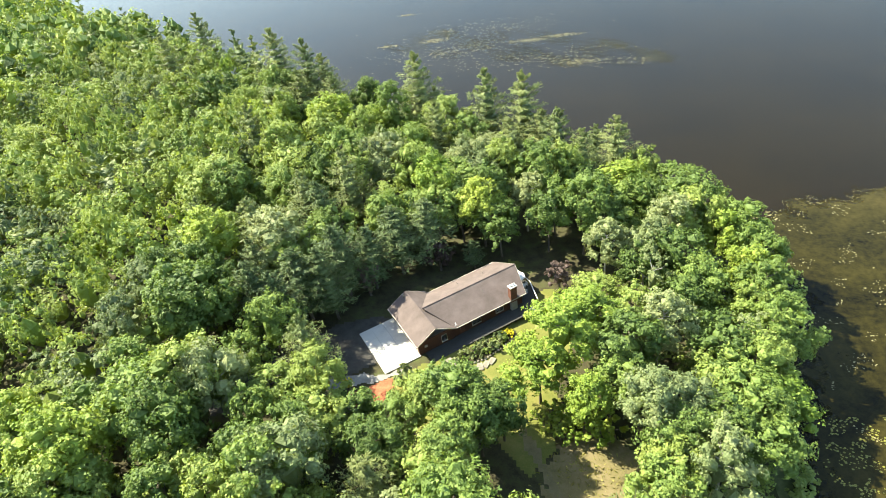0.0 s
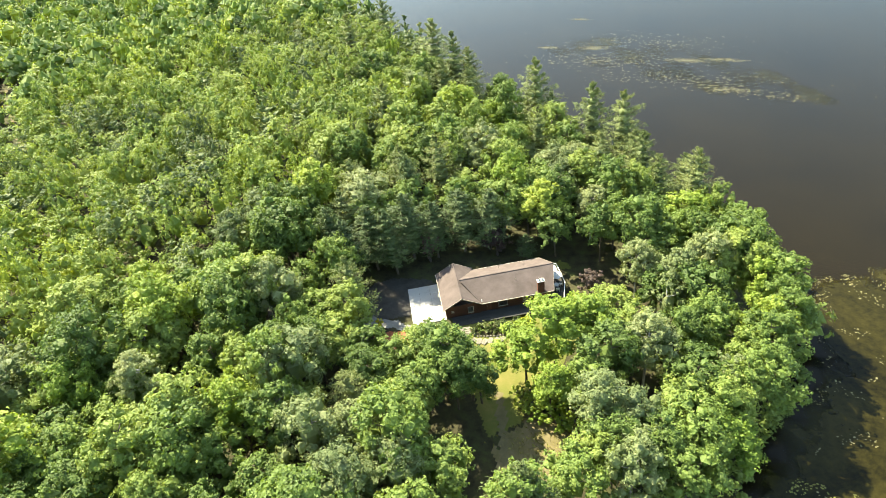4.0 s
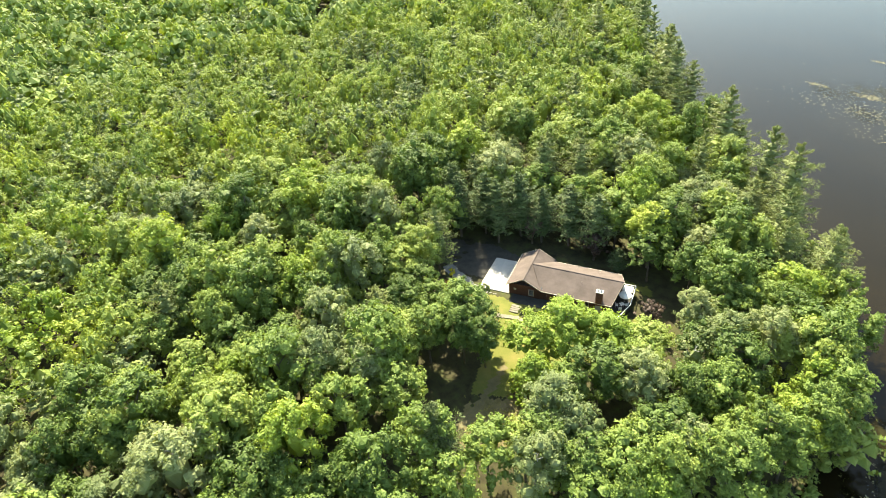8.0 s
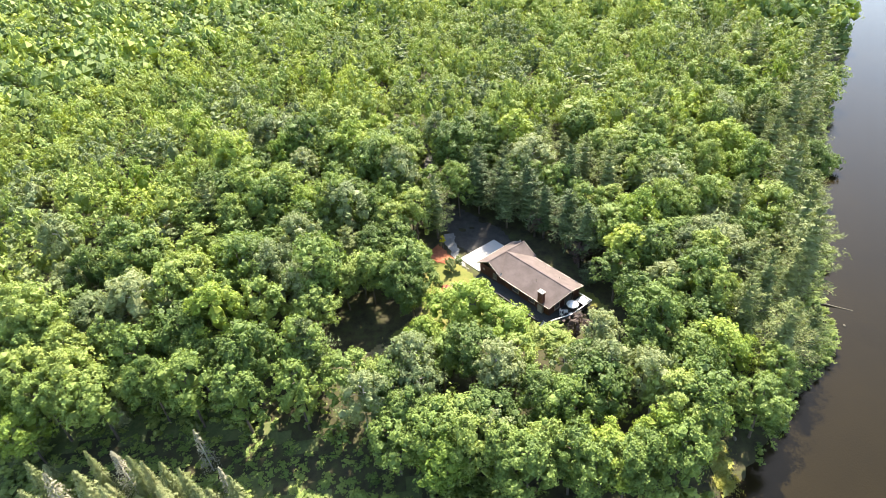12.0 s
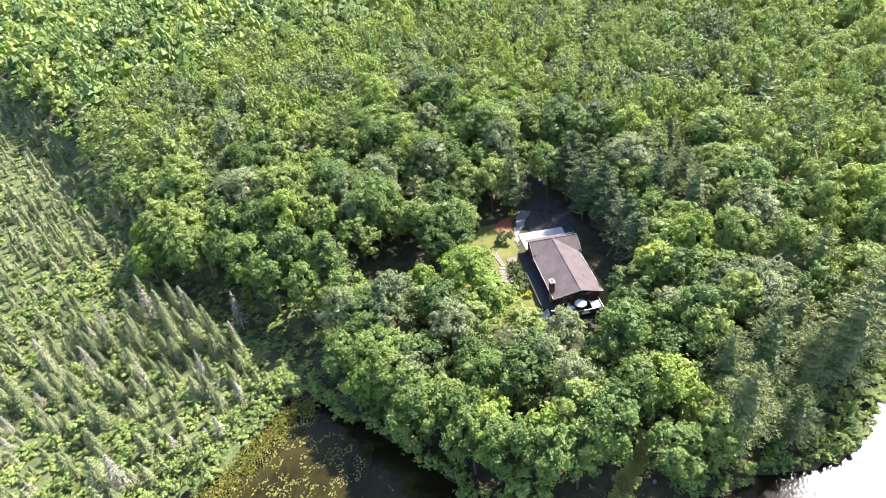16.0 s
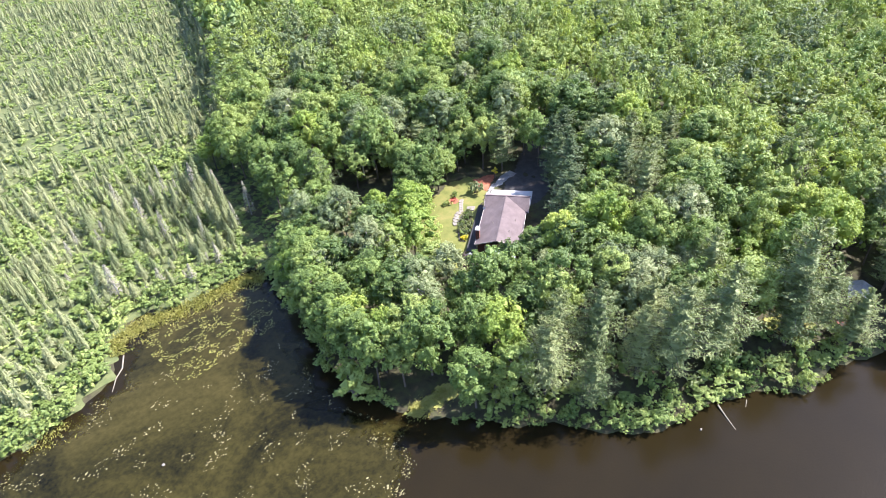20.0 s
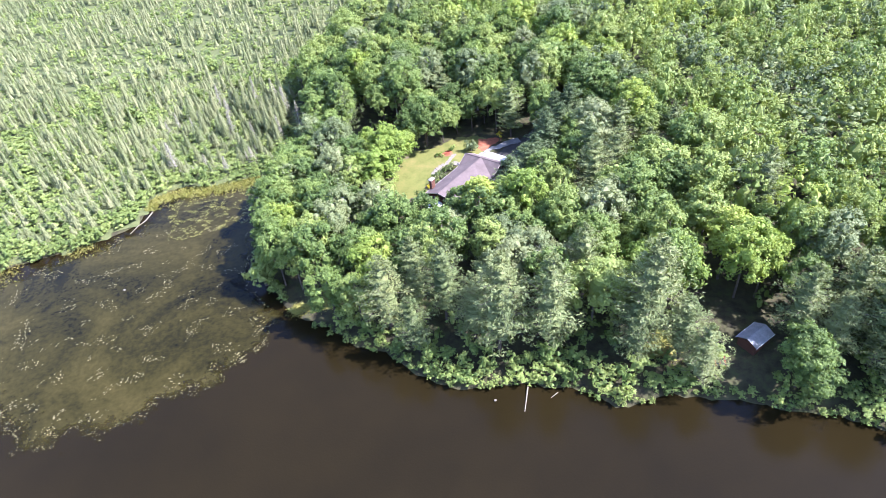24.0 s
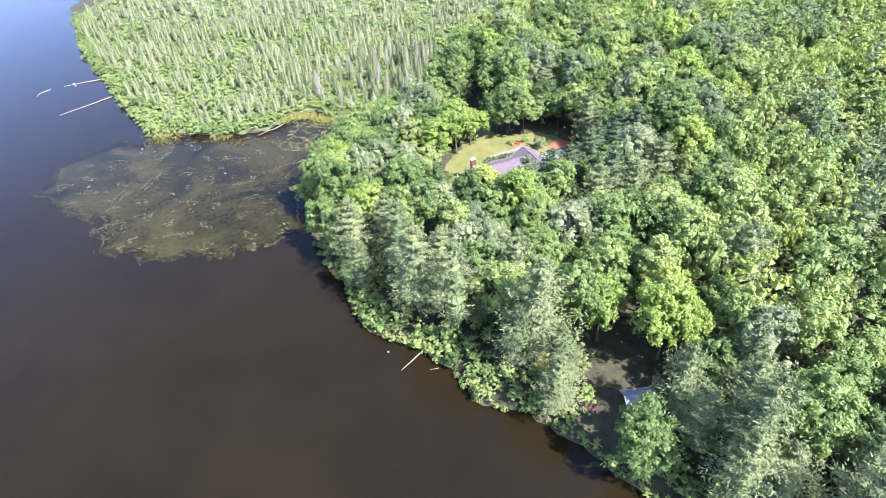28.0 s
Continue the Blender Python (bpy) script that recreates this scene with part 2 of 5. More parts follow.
def pine_parts(rng, height, radius, sprays, size, tiers=11, fan=6, solid_part=0.36):
    """A white pine: whorls of level limbs, each carrying a flat plume of needles, gaps of shade between."""
    at, nrm, way, pieces, cores = [], [], [], [tube([(0, 0, -0.6), (0, 0, height * 0.5), (0, 0, height * 0.97)], [0.3, 0.2, 0.04], 6)], []
    per = max(2, sprays // (tiers * fan))
    iv, fi = ICO
    for i in range(tiers):
        u = i / (tiers - 1)
        z = height * (0.22 + 0.73 * u)
        reach = radius * (1 - u ** 1.9) * (0.72 + 0.1 * min(i, 3)) + 0.55
        for k in range(fan):
            w = 2 * math.pi * k / fan + i * 0.9 + rng.uniform(-0.4, 0.4)
            r = reach * rng.uniform(0.62, 1.15)
            d = np.array([math.cos(w), math.sin(w), 0])
            side = np.array([-d[1], d[0], 0])
            rise = rng.uniform(0.1, 0.36) + 0.5 * u ** 3
            zz = z + rng.uniform(-0.4, 0.4)
            tip = np.array([0, 0, zz + r * rise]) + d * r
            pieces.append(tube([(0, 0, zz - 0.3), tuple(tip)], [0.07, 0.02], 3))
            broad = r * rng.uniform(0.24, 0.36) * solid_part * 2
            c = np.array([0, 0, zz]) + d * r * 0.62 + [0, 0, r * rise * 0.62]
            b = iv * rng.uniform(0.75, 1.15, (len(iv), 1))
            if solid_part:
                cores.append((c - [0, 0, 0.12] + np.outer(b[:, 0] * r * 0.34, d + [0, 0, rise]) + np.outer(b[:, 1] * broad, side) + np.outer(b[:, 2], [0, 0, 0.16 + 0.05 * r]), fi))
            q = rng.uniform(0.12, 1.08, per) ** 0.62
            off = rng.normal(size=per)
            p = np.array([0, 0, zz + 0.08]) + d * (r * q)[:, None] + side * (off * r * 0.2 * (1.2 - 0.55 * q))[:, None]
            p[:, 2] += r * rise * q + rng.normal(size=per) * 0.12 - 0.05 * np.abs(off)
            at.append(p)
            way.append(d + side * (off * 0.55)[:, None] + [0, 0, 0.35])
            nrm.append(unit(rng.normal(size=(per, 3)) * 0.6 + d * 0.45 + [0, 0, 0.6]))
        cores.append((np.array([0, 0, z - 0.2]) + iv * np.array([reach * 0.42, reach * 0.42, 0.7]), fi))
    lv, lf = cards(rng, np.concatenate(at), np.concatenate(nrm), size, 1.7, 0.26, np.concatenate(way))
    return joined(pieces), joined(cores), (lv, lf)


def spruce_parts(rng, height, radius, sprays, size):
    """A narrow spruce: a spire of drooping sprays round its trunk."""
    u = rng.uniform(0, 1, sprays) ** 1.25
    w = rng.uniform(0, 2 * math.pi, sprays)
    lobe = 0.82 + 0.2 * np.sin(w * 3 + u * 17 + rng.uniform(0, 6)) * np.cos(u * 23)
    r = (radius * (1 - u) ** 0.85 * lobe + 0.08) * rng.uniform(0.55, 1.15, sprays)
    z = height * (0.1 + 0.9 * u)
    d = np.stack([np.cos(w), np.sin(w), np.zeros(sprays)], 1)
    at = d * r[:, None]
    at[:, 2] = z
    nrm = unit(d * 0.9 + [0, 0, 0.55] + rng.normal(size=(sprays, 3)) * 0.45)
    lv, lf = cards(rng, at, nrm, size, 1.6, 0.34, d + [0, 0, 0.15])
    k = 7
    ring = [(math.cos(6.283 * i / k), math.sin(6.283 * i / k)) for i in range(k)]
    cv = np.array([(x * radius * 0.5 * s, y * radius * 0.5 * s, zz * height) for zz, s in ((0.12, 1.0), (0.5, 0.5), (0.93, 0.06)) for x, y in ring])
    cf = np.array([(j * k + i, j * k + (i + 1) % k, (j + 1) * k + (i + 1) % k, (j + 1) * k + i) for j in range(2) for i in range(k)])
    return tube([(0, 0, -0.5), (0, 0, height * 0.5), (0, 0, height)], [0.14, 0.09, 0.02], 5), (cv, cf), (lv, lf)


# ---- the lie of the land ----
SHORE = [(320, -190), (207, -47), (185, -22), (158, 2), (141, 22), (126, 33), (115, 45.5), (107, 43.5), (93, 43.5), (83, 42.5), (76, 41), (71, 35.5), (69, 28), (62, 26),
         (53, 30), (43, 30), (36, 31.5), (33.5, 34.5), (36, 41), (38, 53), (40.5, 62), (43, 70), (43.5, 78), (42, 88), (40.6, 92.5), (36, 98.5), (30, 107), (25, 111.5)]
SHORE += [(17, 124), (8, 128.5), (2, 130.5), (-4, 135), (-10, 142), (-18, 143), (-24, 145.5), (-30, 149.5), (-36, 154), (-42, 159), (-48, 164.5), (-56, 168), (-62, 168),
          (-66, 176), (-78, 186), (-92, 196), (-112, 212), (-140, 236), (-175, 252), (-220, 290), (-420, 480), (-2600, 1800), (-2600, -2600), (2600, -2600)]
BOG_EDGE = [(40, 36), (35, 27), (24, 10), (17, -8), (12, -32), (0, -60), (-22, -110), (-60, -200), (-200, -600)]
GARDEN = [(-22.6, 50), (-16, 47.5), (-9, 50), (-5, 48), (-1, 42), (2, 35), (8, 33), (14, 39), (16, 44.5), (12, 48.5), (6, 49.5), (4, 56), (7, 61), (8, 70), (5, 78)]


def segments(x, y, line, closed):
    """Distance from points to a line, and whether they lie inside it."""
    x, y = np.asarray(x, float), np.asarray(y, float)
    best, inside = np.full(x.shape, 1e9), np.zeros(x.shape, bool)
    pairs = zip(line, line[1:] + line[:1]) if closed else zip(line, line[1:])
    for (ax, ay), (bx, by) in pairs:
        dx, dy = bx - ax, by - ay
        u = np.clip(((x - ax) * dx + (y - ay) * dy) / (dx * dx + dy * dy), 0, 1)
        best = np.minimum(best, np.hypot(x - ax - u * dx, y - ay - u * dy))
        if ay != by:
            inside ^= ((ay > y) != (by > y)) & (x < dx * (y - ay) / dy + ax)
    return best, inside


HOUSE_AT, HOUSE_TURN, FLOOR = (-15.95, 61.71), 32.6, 5.15
HU, HV = Vector((math.cos(radians(HOUSE_TURN)), math.sin(radians(HOUSE_TURN)))), Vector((-math.sin(radians(HOUSE_TURN)), math.cos(radians(HOUSE_TURN))))


def house_uv(x, y):
    dx, dy = np.asarray(x) - HOUSE_AT[0], np.asarray(y) - HOUSE_AT[1]
    return dx * HU.x + dy * HU.y, dx * HV.x + dy * HV.y


def wave(x, y, s, k):
    return np.sin(x / s + k) * np.cos(y / s * 1.13 + 1.7 * k) + 0.5 * np.sin((x + 0.7 * y) / s * 2.1 + 3 * k)


def land(x, y):
    """Height of the ground, shore depth and how boggy it is, at points."""
    x, y = np.asarray(x, float), np.asarray(y, float)
    d, inside = segments(x, y, SHORE, True)
    d = np.where(inside, d, -d) + 0.7 * wave(x, y, 3.1, 0.4)
    e, west = segments(x, y, BOG_EDGE + [(-2600, -600), (-2600, 2000), (40, 2000)], True)
    up = np.clip(np.where(west, e, 0) / 24, 0, 1)
    up = up * up * (3 - 2 * up)
    high = 6.9 * (1 - np.exp(-np.maximum(d, 0) / 58)) + 0.35 * wave(x, y, 17, 2.0) * np.clip(d / 40, 0, 1)
    low = 0.45 * (1 - np.exp(-np.maximum(d, 0) / 3)) + 0.08 * wave(x, y, 4, 1.0) * np.clip(d / 4, 0, 1)
    bank = 0.5 * (1 - np.exp(-np.maximum(d, 0) / 1.2))
    z = np.where(d > 0, low + up * (high + bank - low * 0.5), np.maximum(d * 0.22, -2.5) - 0.08)
    u, v = house_uv(x, y)
    away = np.hypot(np.maximum(np.maximum(-13 - u, u - 6), 0), np.maximum(np.maximum(-1 - v, v - 14), 0))
    k = np.clip(1 - away / 9, 0, 1)
    k = k * k * (3 - 2 * k)
    return z * (1 - k) + (FLOOR - 0.25) * k, d, 1 - up


def ground_z(x, y):
    return float(land(np.array([x]), np.array([y]))[0][0])


def sheet(name, xs, ys, lift, mat, keep=None):
    gx, gy = np.meshgrid(xs, ys)
    z = land(gx.ravel(), gy.ravel())[0] + lift
    n, m = len(ys), len(xs)
    i = (np.arange(n - 1)[:, None] * m + np.arange(m - 1)).ravel()
    f = np.stack([i, i + 1, i + m + 1, i + m], 1)
    if keep is not None:
        cx, cy = gx.ravel()[f].mean(1), gy.ravel()[f].mean(1)
        f = f[keep(cx, cy)]
    me = mesh_of(name, [(np.stack([gx.ravel(), gy.ravel(), z], 1), f, 0)], [mat])
    for p in me.polygons:
        p.use_smooth = True
    return new(name, me)


FLOOR_MAT = noisy("forest_floor", (0.02, 0.017, 0.01), (0.05, 0.045, 0.02), 0.5, 0.95, c=(0.06, 0.072, 0.02), fine=7, bump=0.6)
far = [-2600, -1700, -1100, -800, -600, -480]
xs = np.array(far + list(np.arange(-400, 250, 3.0)) + [270, 320, 420, 600, 900, 1500, 2600])
ys = np.array(far[:4] + [-600, -450, -350, -280] + list(np.arange(-220, 340, 3.0)) + [360, 420, 520, 700, 1100, 1700, 2600])
ground = tagged(sheet("ground", xs, ys, 0, FLOOR_MAT), "brown forest floor with leaf litter sloping to the lake", "ground", kind="structure")

# Low leathery growth and moss over the bog.
MOSS = noisy("bog_moss", (0.05, 0.063, 0.02), (0.088, 0.105, 0.035), 0.35, 0.95, c=(0.13, 0.135, 0.054), fine=2.2, bump=0.9)
bog_xs, bog_ys = np.arange(-90, 235, 2.4), np.arange(-330, 46, 2.4)


def boggy(x, y):
    z, d, b = land(x, y)
    return (b > 0.55) & (d > 0.6) & (segments(x, y, CREEK, False)[0] > 3.5 + wave(x, y, 2.0, 0.5))


CREEK = [(16, -14), (18.5, -4), (20.5, 6), (23.8, 19), (28, 31), (31, 38.5)]
tagged(sheet("bog_moss", bog_xs, bog_ys, 0.12, MOSS, boggy), "low green moss and heath covering the bog", "moss", kind="structure")

# The lake: dark tannin-brown water, weedy in the cove.
WATER, nt, p = material("lake_water")
co = nt.nodes.new("ShaderNodeTexCoord").outputs["Object"]
n1 = node(nt, "ShaderNodeTexNoise", Scale=0.035, Detail=5.0, Roughness=0.6)
n3 = node(nt, "ShaderNodeTexNoise", Scale=2.6, Detail=2.0)
for n in (n1, n3):
    nt.links.new(co, n.inputs["Vector"])
nt.links.new(ramp(nt, n1.outputs[0], [(0.3, (0.0088, 0.0066, 0.0026)), (0.7, (0.0132, 0.0096, 0.0034))]), p.inputs["Base Color"])
p.inputs["Roughness"].default_value, p.inputs["IOR"].default_value, p.inputs["Specular IOR Level"].default_value = 0.12, 1.33, 0.23
bp = node(nt, "ShaderNodeBump", Strength=0.3, Distance=0.06)
nt.links.new(n3.outputs[0], bp.inputs["Height"])
nt.links.new(bp.outputs[0], p.inputs["Normal"])
lx = np.array([-2600, -400, 0, 400, 2600.0])
gx, gy = np.meshgrid(lx, lx)
i = (np.arange(4)[:, None] * 5 + np.arange(4)).ravel()
water = new("water", mesh_of("water", [(np.stack([gx.ravel(), gy.ravel(), 0 * gx.ravel()], 1), np.stack([i, i + 1, i + 6, i + 5], 1), 0)], [WATER]))
tagged(water, "calm dark brown lake water", "lake", kind="structure")


# ---- trees ----
def holder(name):
    ob = new(name)
    ob.empty_display_size = 0.5
    return ob


def part(name, me, parent, label=""):
    ob = new(name, me)
    ob.parent = parent
    return tagged(ob, label) if label else ob


KINDS = {}


def make_kind(key, variants, build, label, category, group):
    KINDS[key] = dict(build=build, label=label, category=category, group=group, count=variants, made={}, n=0)


def plant(key, x, y, height=None, turn=None, wide=1.0, z=None, label="", variant=None):
    k = KINDS[key]
    i = k["n"] % k["count"] if variant is None else variant
    k["n"] += 1
    turn = random.uniform(0, 360) if turn is None else turn
    z = ground_z(x, y) if z is None else z
    if i not in k["made"]:
        k["made"][i] = k["build"](i)
        ob, natural = k["made"][i]
        tagged(ob, k["label"], k["category"], k["group"])
    else:
        ob, natural = k["made"][i]
        ob = copy_thing(ob, Matrix())
    s = (height or natural) / natural
    if natural > 15 and s < 1:
        wide *= min(1.55, s ** -0.65)
    ob.matrix_basis = pose(x, y, z, random.uniform(-2, 2), random.uniform(-2, 2), turn) @ Matrix.Diagonal((s * wide, s * wide, s, 1))
    if label:
        tagged(ob, label)
    return ob


def broad_tree(name, leaf, bark=BARK, height=17.0, radius=4.6, boughs=25, tufts=360, leaves=4400, size=0.285, depth=0.78, count=8, full=0.66):
    def build(i):
        rng = np.random.default_rng(100 + i * 7 + len(name))
        core, lv, spots = broad_crown(rng, height, radius * (0.86 + 0.07 * (i % 5)), boughs + i % 4, tufts, leaves, size, depth, boughs > 10, full)
        ob = holder(name)
        part("trunk", mesh_of("trunk", [(*limbs(rng, height, spots, 0.2, count=count), 0)], [bark]), ob)
        part("crown", mesh_of("crown", [(*core, 0), (*lv, 0)], [leaf]), ob)
        return ob, height
    return build


def pine_tree(name, leaf, height, radius, sprays, size, tiers, fan=6, solid_part=0.5):
    def build(i):
        rng = np.random.default_rng(300 + i * 5)
        wood, core, lv = pine_parts(rng, height, radius, sprays, size, tiers, fan, solid_part)
        ob = holder(name)
        part("trunk", mesh_of("trunk", [(*wood, 0)], [BARK]), ob)
        part("crown", mesh_of("crown", [(*core, 0), (*lv, 0)], [leaf]), ob)
        return ob, height
    return build


def spruce_tree(name, leaf, height, radius, sprays, size, bare=False):
    def build(i):
        rng = np.random.default_rng(500 + i * 3)
        wood, core, lv = spruce_parts(rng, height, radius * (0.85 + 0.15 * (i % 3)), sprays, size)
        ob = holder(name)
        part("trunk", mesh_of("trunk", [(*wood, 0)], [BARK_PALE if bare else BARK]), ob)
        part("crown", mesh_of("crown", [(*lv, 0)] if bare else [(*core, 0), (*lv, 0)], [leaf]), ob)
        return ob, height
    return build


make_kind("broad", 7, broad_tree("broadleaf_tree", LEAF), "tall green broadleaf tree with a dense rounded crown", "tree", "woodland broadleaf trees")
make_kind("bright", 4, broad_tree("maple_tree", LEAF_BRIGHT), "yellow-green maple with a full sunlit crown", "tree", "bright maples")
make_kind("grey", 4, broad_tree("aspen_tree", LEAF_GREY, BARK_PALE, tufts=300, leaves=4600, size=0.235), "grey-green aspen with an airy crown", "tree", "aspens")
make_kind("bare", 2, broad_tree("dying_tree", LEAF_GREY, BARK_PALE, leaves=1300, size=0.24, boughs=12, tufts=60, count=12, full=0.3), "half-dead tree with bare pale limbs", "tree", "dying trees")
make_kind("red", 2, broad_tree("purple_maple", LEAF_RED, height=7.0, radius=2.6, boughs=14, tufts=80, leaves=1700, size=0.2, depth=0.96), "dark purple-leaved ornamental maple in the yard", "tree", "purple maples")
make_kind("pine", 4, pine_tree("white_pine", NEEDLE, 20.0, 4.7, 5600, 0.26, 11, 7, 0), "tall white pine with tiered level limbs", "tree", "white pines")
# Yard pines in the darkened needles, which stand in for their shaded side.
make_kind("shaded_pine", 3, pine_tree("hemlock_tree", NEEDLE_SHADED, 19.0, 4.8, 4200, 0.36, 13, 6, 0), "yard pine behind the house with shade put into its needle colour", "tree", "yard hemlocks")
make_kind("spruce", 4, spruce_tree("spruce_tree", NEEDLE_SPRUCE, 12.0, 2.1, 900, 0.28), "narrow bog spruce with drooping sprays", "tree", "bog spruces")
make_kind("snag", 3, spruce_tree("dead_spruce", TWIGS, 12.0, 1.7, 560, 0.27, True), "dead grey spruce with bare twigs", "tree", "dead spruces")
make_kind("bright_bush", 2, broad_tree("maple_shrub", LEAF_BRIGHT, height=2.2, radius=1.6, boughs=11, tufts=40, leaves=620, size=0.19, depth=0.97), "low yellow-green shrub under the lone maple", "shrub", "maple shrubs")
make_kind("bush", 3, broad_tree("bush", LEAF, height=3.2, radius=1.7, boughs=9, tufts=36, leaves=700, size=0.2, depth=0.95), "green shrub at the edge of the wood", "shrub", "shrubs")

# Trees that stand by the yard and the shore: x, y, height of the top over the lake.
BROAD = [(17.9, 62.7, 17), (16, 55.5, 18.5, 1.25), (14.6, 50.7, 15.5), (31.5, 88.3, 19.5), (29.2, 69.2, 17), (24.5, 44, 16), (18.2, 38.8, 15), (22.8, 42.2, 16), (19.9, 91.9, 16),
         (6.9, 88.7, 18), (13.9, 97.3, 17), (-20.3, 104.1, 21), (-1.9, 105.9, 20), (-24, 94.2, 18), (-18.2, 91.6, 18), (31.4, 85.2, 19)]
BROAD += [(-7.9, 98.6, 18), (-18.8, 108.6, 18), (19.7, 40.2, 17), (35.1, 63.6, 16), (39.5, 70, 15), (36.6, 86, 16.5), (31.5, 99.5, 15), (-7.8, 46.2, 20), (26, 75, 18)]
BROAD += [(-7.2, 47.3, 16.5), (-4, 46.5, 15), (-12.2, 47.5, 17), (-17.3, 45.5, 16), (-22, 45.5, 16.5), (-26.5, 44, 19), (-11.1, 37, 17), (-18.5, 40, 18), (-32.6, 49, 19), (-29, 41, 21), (-39.6, 54.5, 20)]
BROAD += [(15.8, 33.5, 16.5), (27.4, 51.2, 15.5), (27.9, 56, 16.5), (25, 66, 16), (19.5, 74, 16), (38.5, 77, 15.5), (27, 104.5, 16)]
BROAD += [(13, -17, 18), (8, -22.5, 19), (14, -8.5, 17.5), (8.5, -13, 19.5), (12.5, 0.5, 18.5), (7.5, -2.5, 20), (18.5, 26, 18.5), (3.5, -15.5, 20), (2, -25, 20), (3, 3.5, 20.5), (14.5, 7, 18), (17.5, 16, 18.5)]
BRIGHT = [(10.5, -26, 14.5), (17, -20, 13), (2.9, 53.0, 15.5, 1.2), (10.3, 62, 17, 1.25), (8.6, 47.8, 15.5), (36.7, 80.8, 16.5), (37.5, 71.7, 15.5), (33.3, 48.9, 13.5), (-5.2, 91, 19.5), (6.4, 57.8, 20, 1.25), (-31.1, 126.8, 19)]
GREY = [(15.7, 77.8, 18), (22.4, 78, 18.5), (21.7, 46.1, 17), (-29.8, 106.1, 21), (20.7, 59.1, 19), (3.2, 95.9, 17.5), (0.8, 110.8, 17), (-4.6, 103.5, 17.5)]
BARE = [(21.9, 70.7, 17.5), (31, 56.7, 17), (-24, 102, 19)]
PINES = [(21.9, 107.5, 19), (10.9, 110.5, 20.5), (4.5, 122, 23.5), (-3.9, 126, 23.5), (-19.8, 132.4, 26), (-57.5, 117.6, 24), (-51.6, 152.5, 25), (-64.2, 164, 25),
         (-96.1, 187.2, 25), (-97.3, 166.1, 25), (-43, 74, 20), (-30, 54.5, 20.5), (15, 104.8, 18.5), (-15.5, 118, 20.5), (-16.5, 134.5, 16.5), (-43.5, 143.5, 19)]
PINES += [(-52.5, 145, 20), (-53, 151.5, 17), (-56, 157, 15), (-46, 148.5, 16), (-39, 92, 21), (-46, 82, 22), (-31, 96, 23), (0.8, 114.5, 17), (-24, 137.5, 15)]
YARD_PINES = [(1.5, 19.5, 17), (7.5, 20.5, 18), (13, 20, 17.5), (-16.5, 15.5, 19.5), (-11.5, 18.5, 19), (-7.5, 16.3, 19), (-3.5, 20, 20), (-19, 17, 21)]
YARD_BROAD = [(-13, 24, 20), (-7, 25, 20), (8, 25.5, 20), (17, 23.5, 19), (22, 22.5, 18), (-1.5, 27, 20)]


def beside_house(rows, lift):
    return [(HOUSE_AT[0] + u * HU.x + v * HV.x, HOUSE_AT[1] + u * HU.y + v * HV.y, top + lift) for u, v, top in rows]


SHADED_PINES = beside_house(YARD_PINES, 2.3) + [(-34, 87.6, 24)]
BROAD += beside_house(YARD_BROAD, 0)
BROAD += [(-9, 39, 19), (-5.5, 44, 18), (-8.5, 33.5, 18.5), (-2.5, 46.5, 16.5), (-0.5, 28, 18)]
BROAD += [(29, 47.5, 16), (31.5, 52.5, 16.5), (34, 57, 16.5), (37, 60.5, 16), (36.8, 67, 17), (39.8, 74.5, 16.5), (40, 82.5, 17), (29.5, 41.5, 14.5)]
RED = [(-26.1, 77, 12.3, 1.1), (-13.7, 84, 11.2, 1.2), (7.8, 76.5, 10.3, 1.3)]
MAPLE_SHRUBS = [(4.5, 50.5, 6.6), (6.2, 50.0, 6.4), (7.6, 50.6, 6.8), (5.2, 48.6, 6.0), (10.2, 49.4, 6.6), (10.6, 47.2, 6.2), (3.6, 48.6, 5.8), (8.8, 52.2, 7.0), (12.0, 48.6, 6.6), (6.6, 47.0, 5.8), (2.4, 50.0, 5.8)]
SHRUBS = [(-3, 128.3, 6.5), (-10.1, 140.6, 3.6), (-4.8, 133.6, 4.2), (-46.5, 166, 4.5), (17.2, 121.5, 3.4), (28.6, 101.5, 7), (44, 80, 8)]
standing = []
for key, rows in (("broad", BROAD), ("bright", BRIGHT), ("grey", GREY), ("bare", BARE), ("pine", PINES), ("shaded_pine", SHADED_PINES), ("red", RED), ("bush", SHRUBS), ("bright_bush", MAPLE_SHRUBS)):
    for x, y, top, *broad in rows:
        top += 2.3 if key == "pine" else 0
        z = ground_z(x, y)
        plant(key, x, y, top - z, z=z, wide=broad[0] if broad else random.uniform(1.0, 1.2) if key in ("pine", "shaded_pine") else random.uniform(0.92, 1.15))
        standing.append((x, y))

# The wood that fills the rest.
rng = np.random.default_rng(5)


def scatter(x0, x1, y0, y1, step, jitter):
    gx, gy = np.meshgrid(np.arange(x0, x1, step), np.arange(y0, y1, step * 0.87))
    gx = gx + (np.arange(gx.shape[0]) % 2)[:, None] * step / 2
    gx, gy = gx + rng.uniform(-jitter, jitter, gx.shape), gy + rng.uniform(-jitter, jitter, gy.shape)
    return gx.ravel(), gy.ravel()


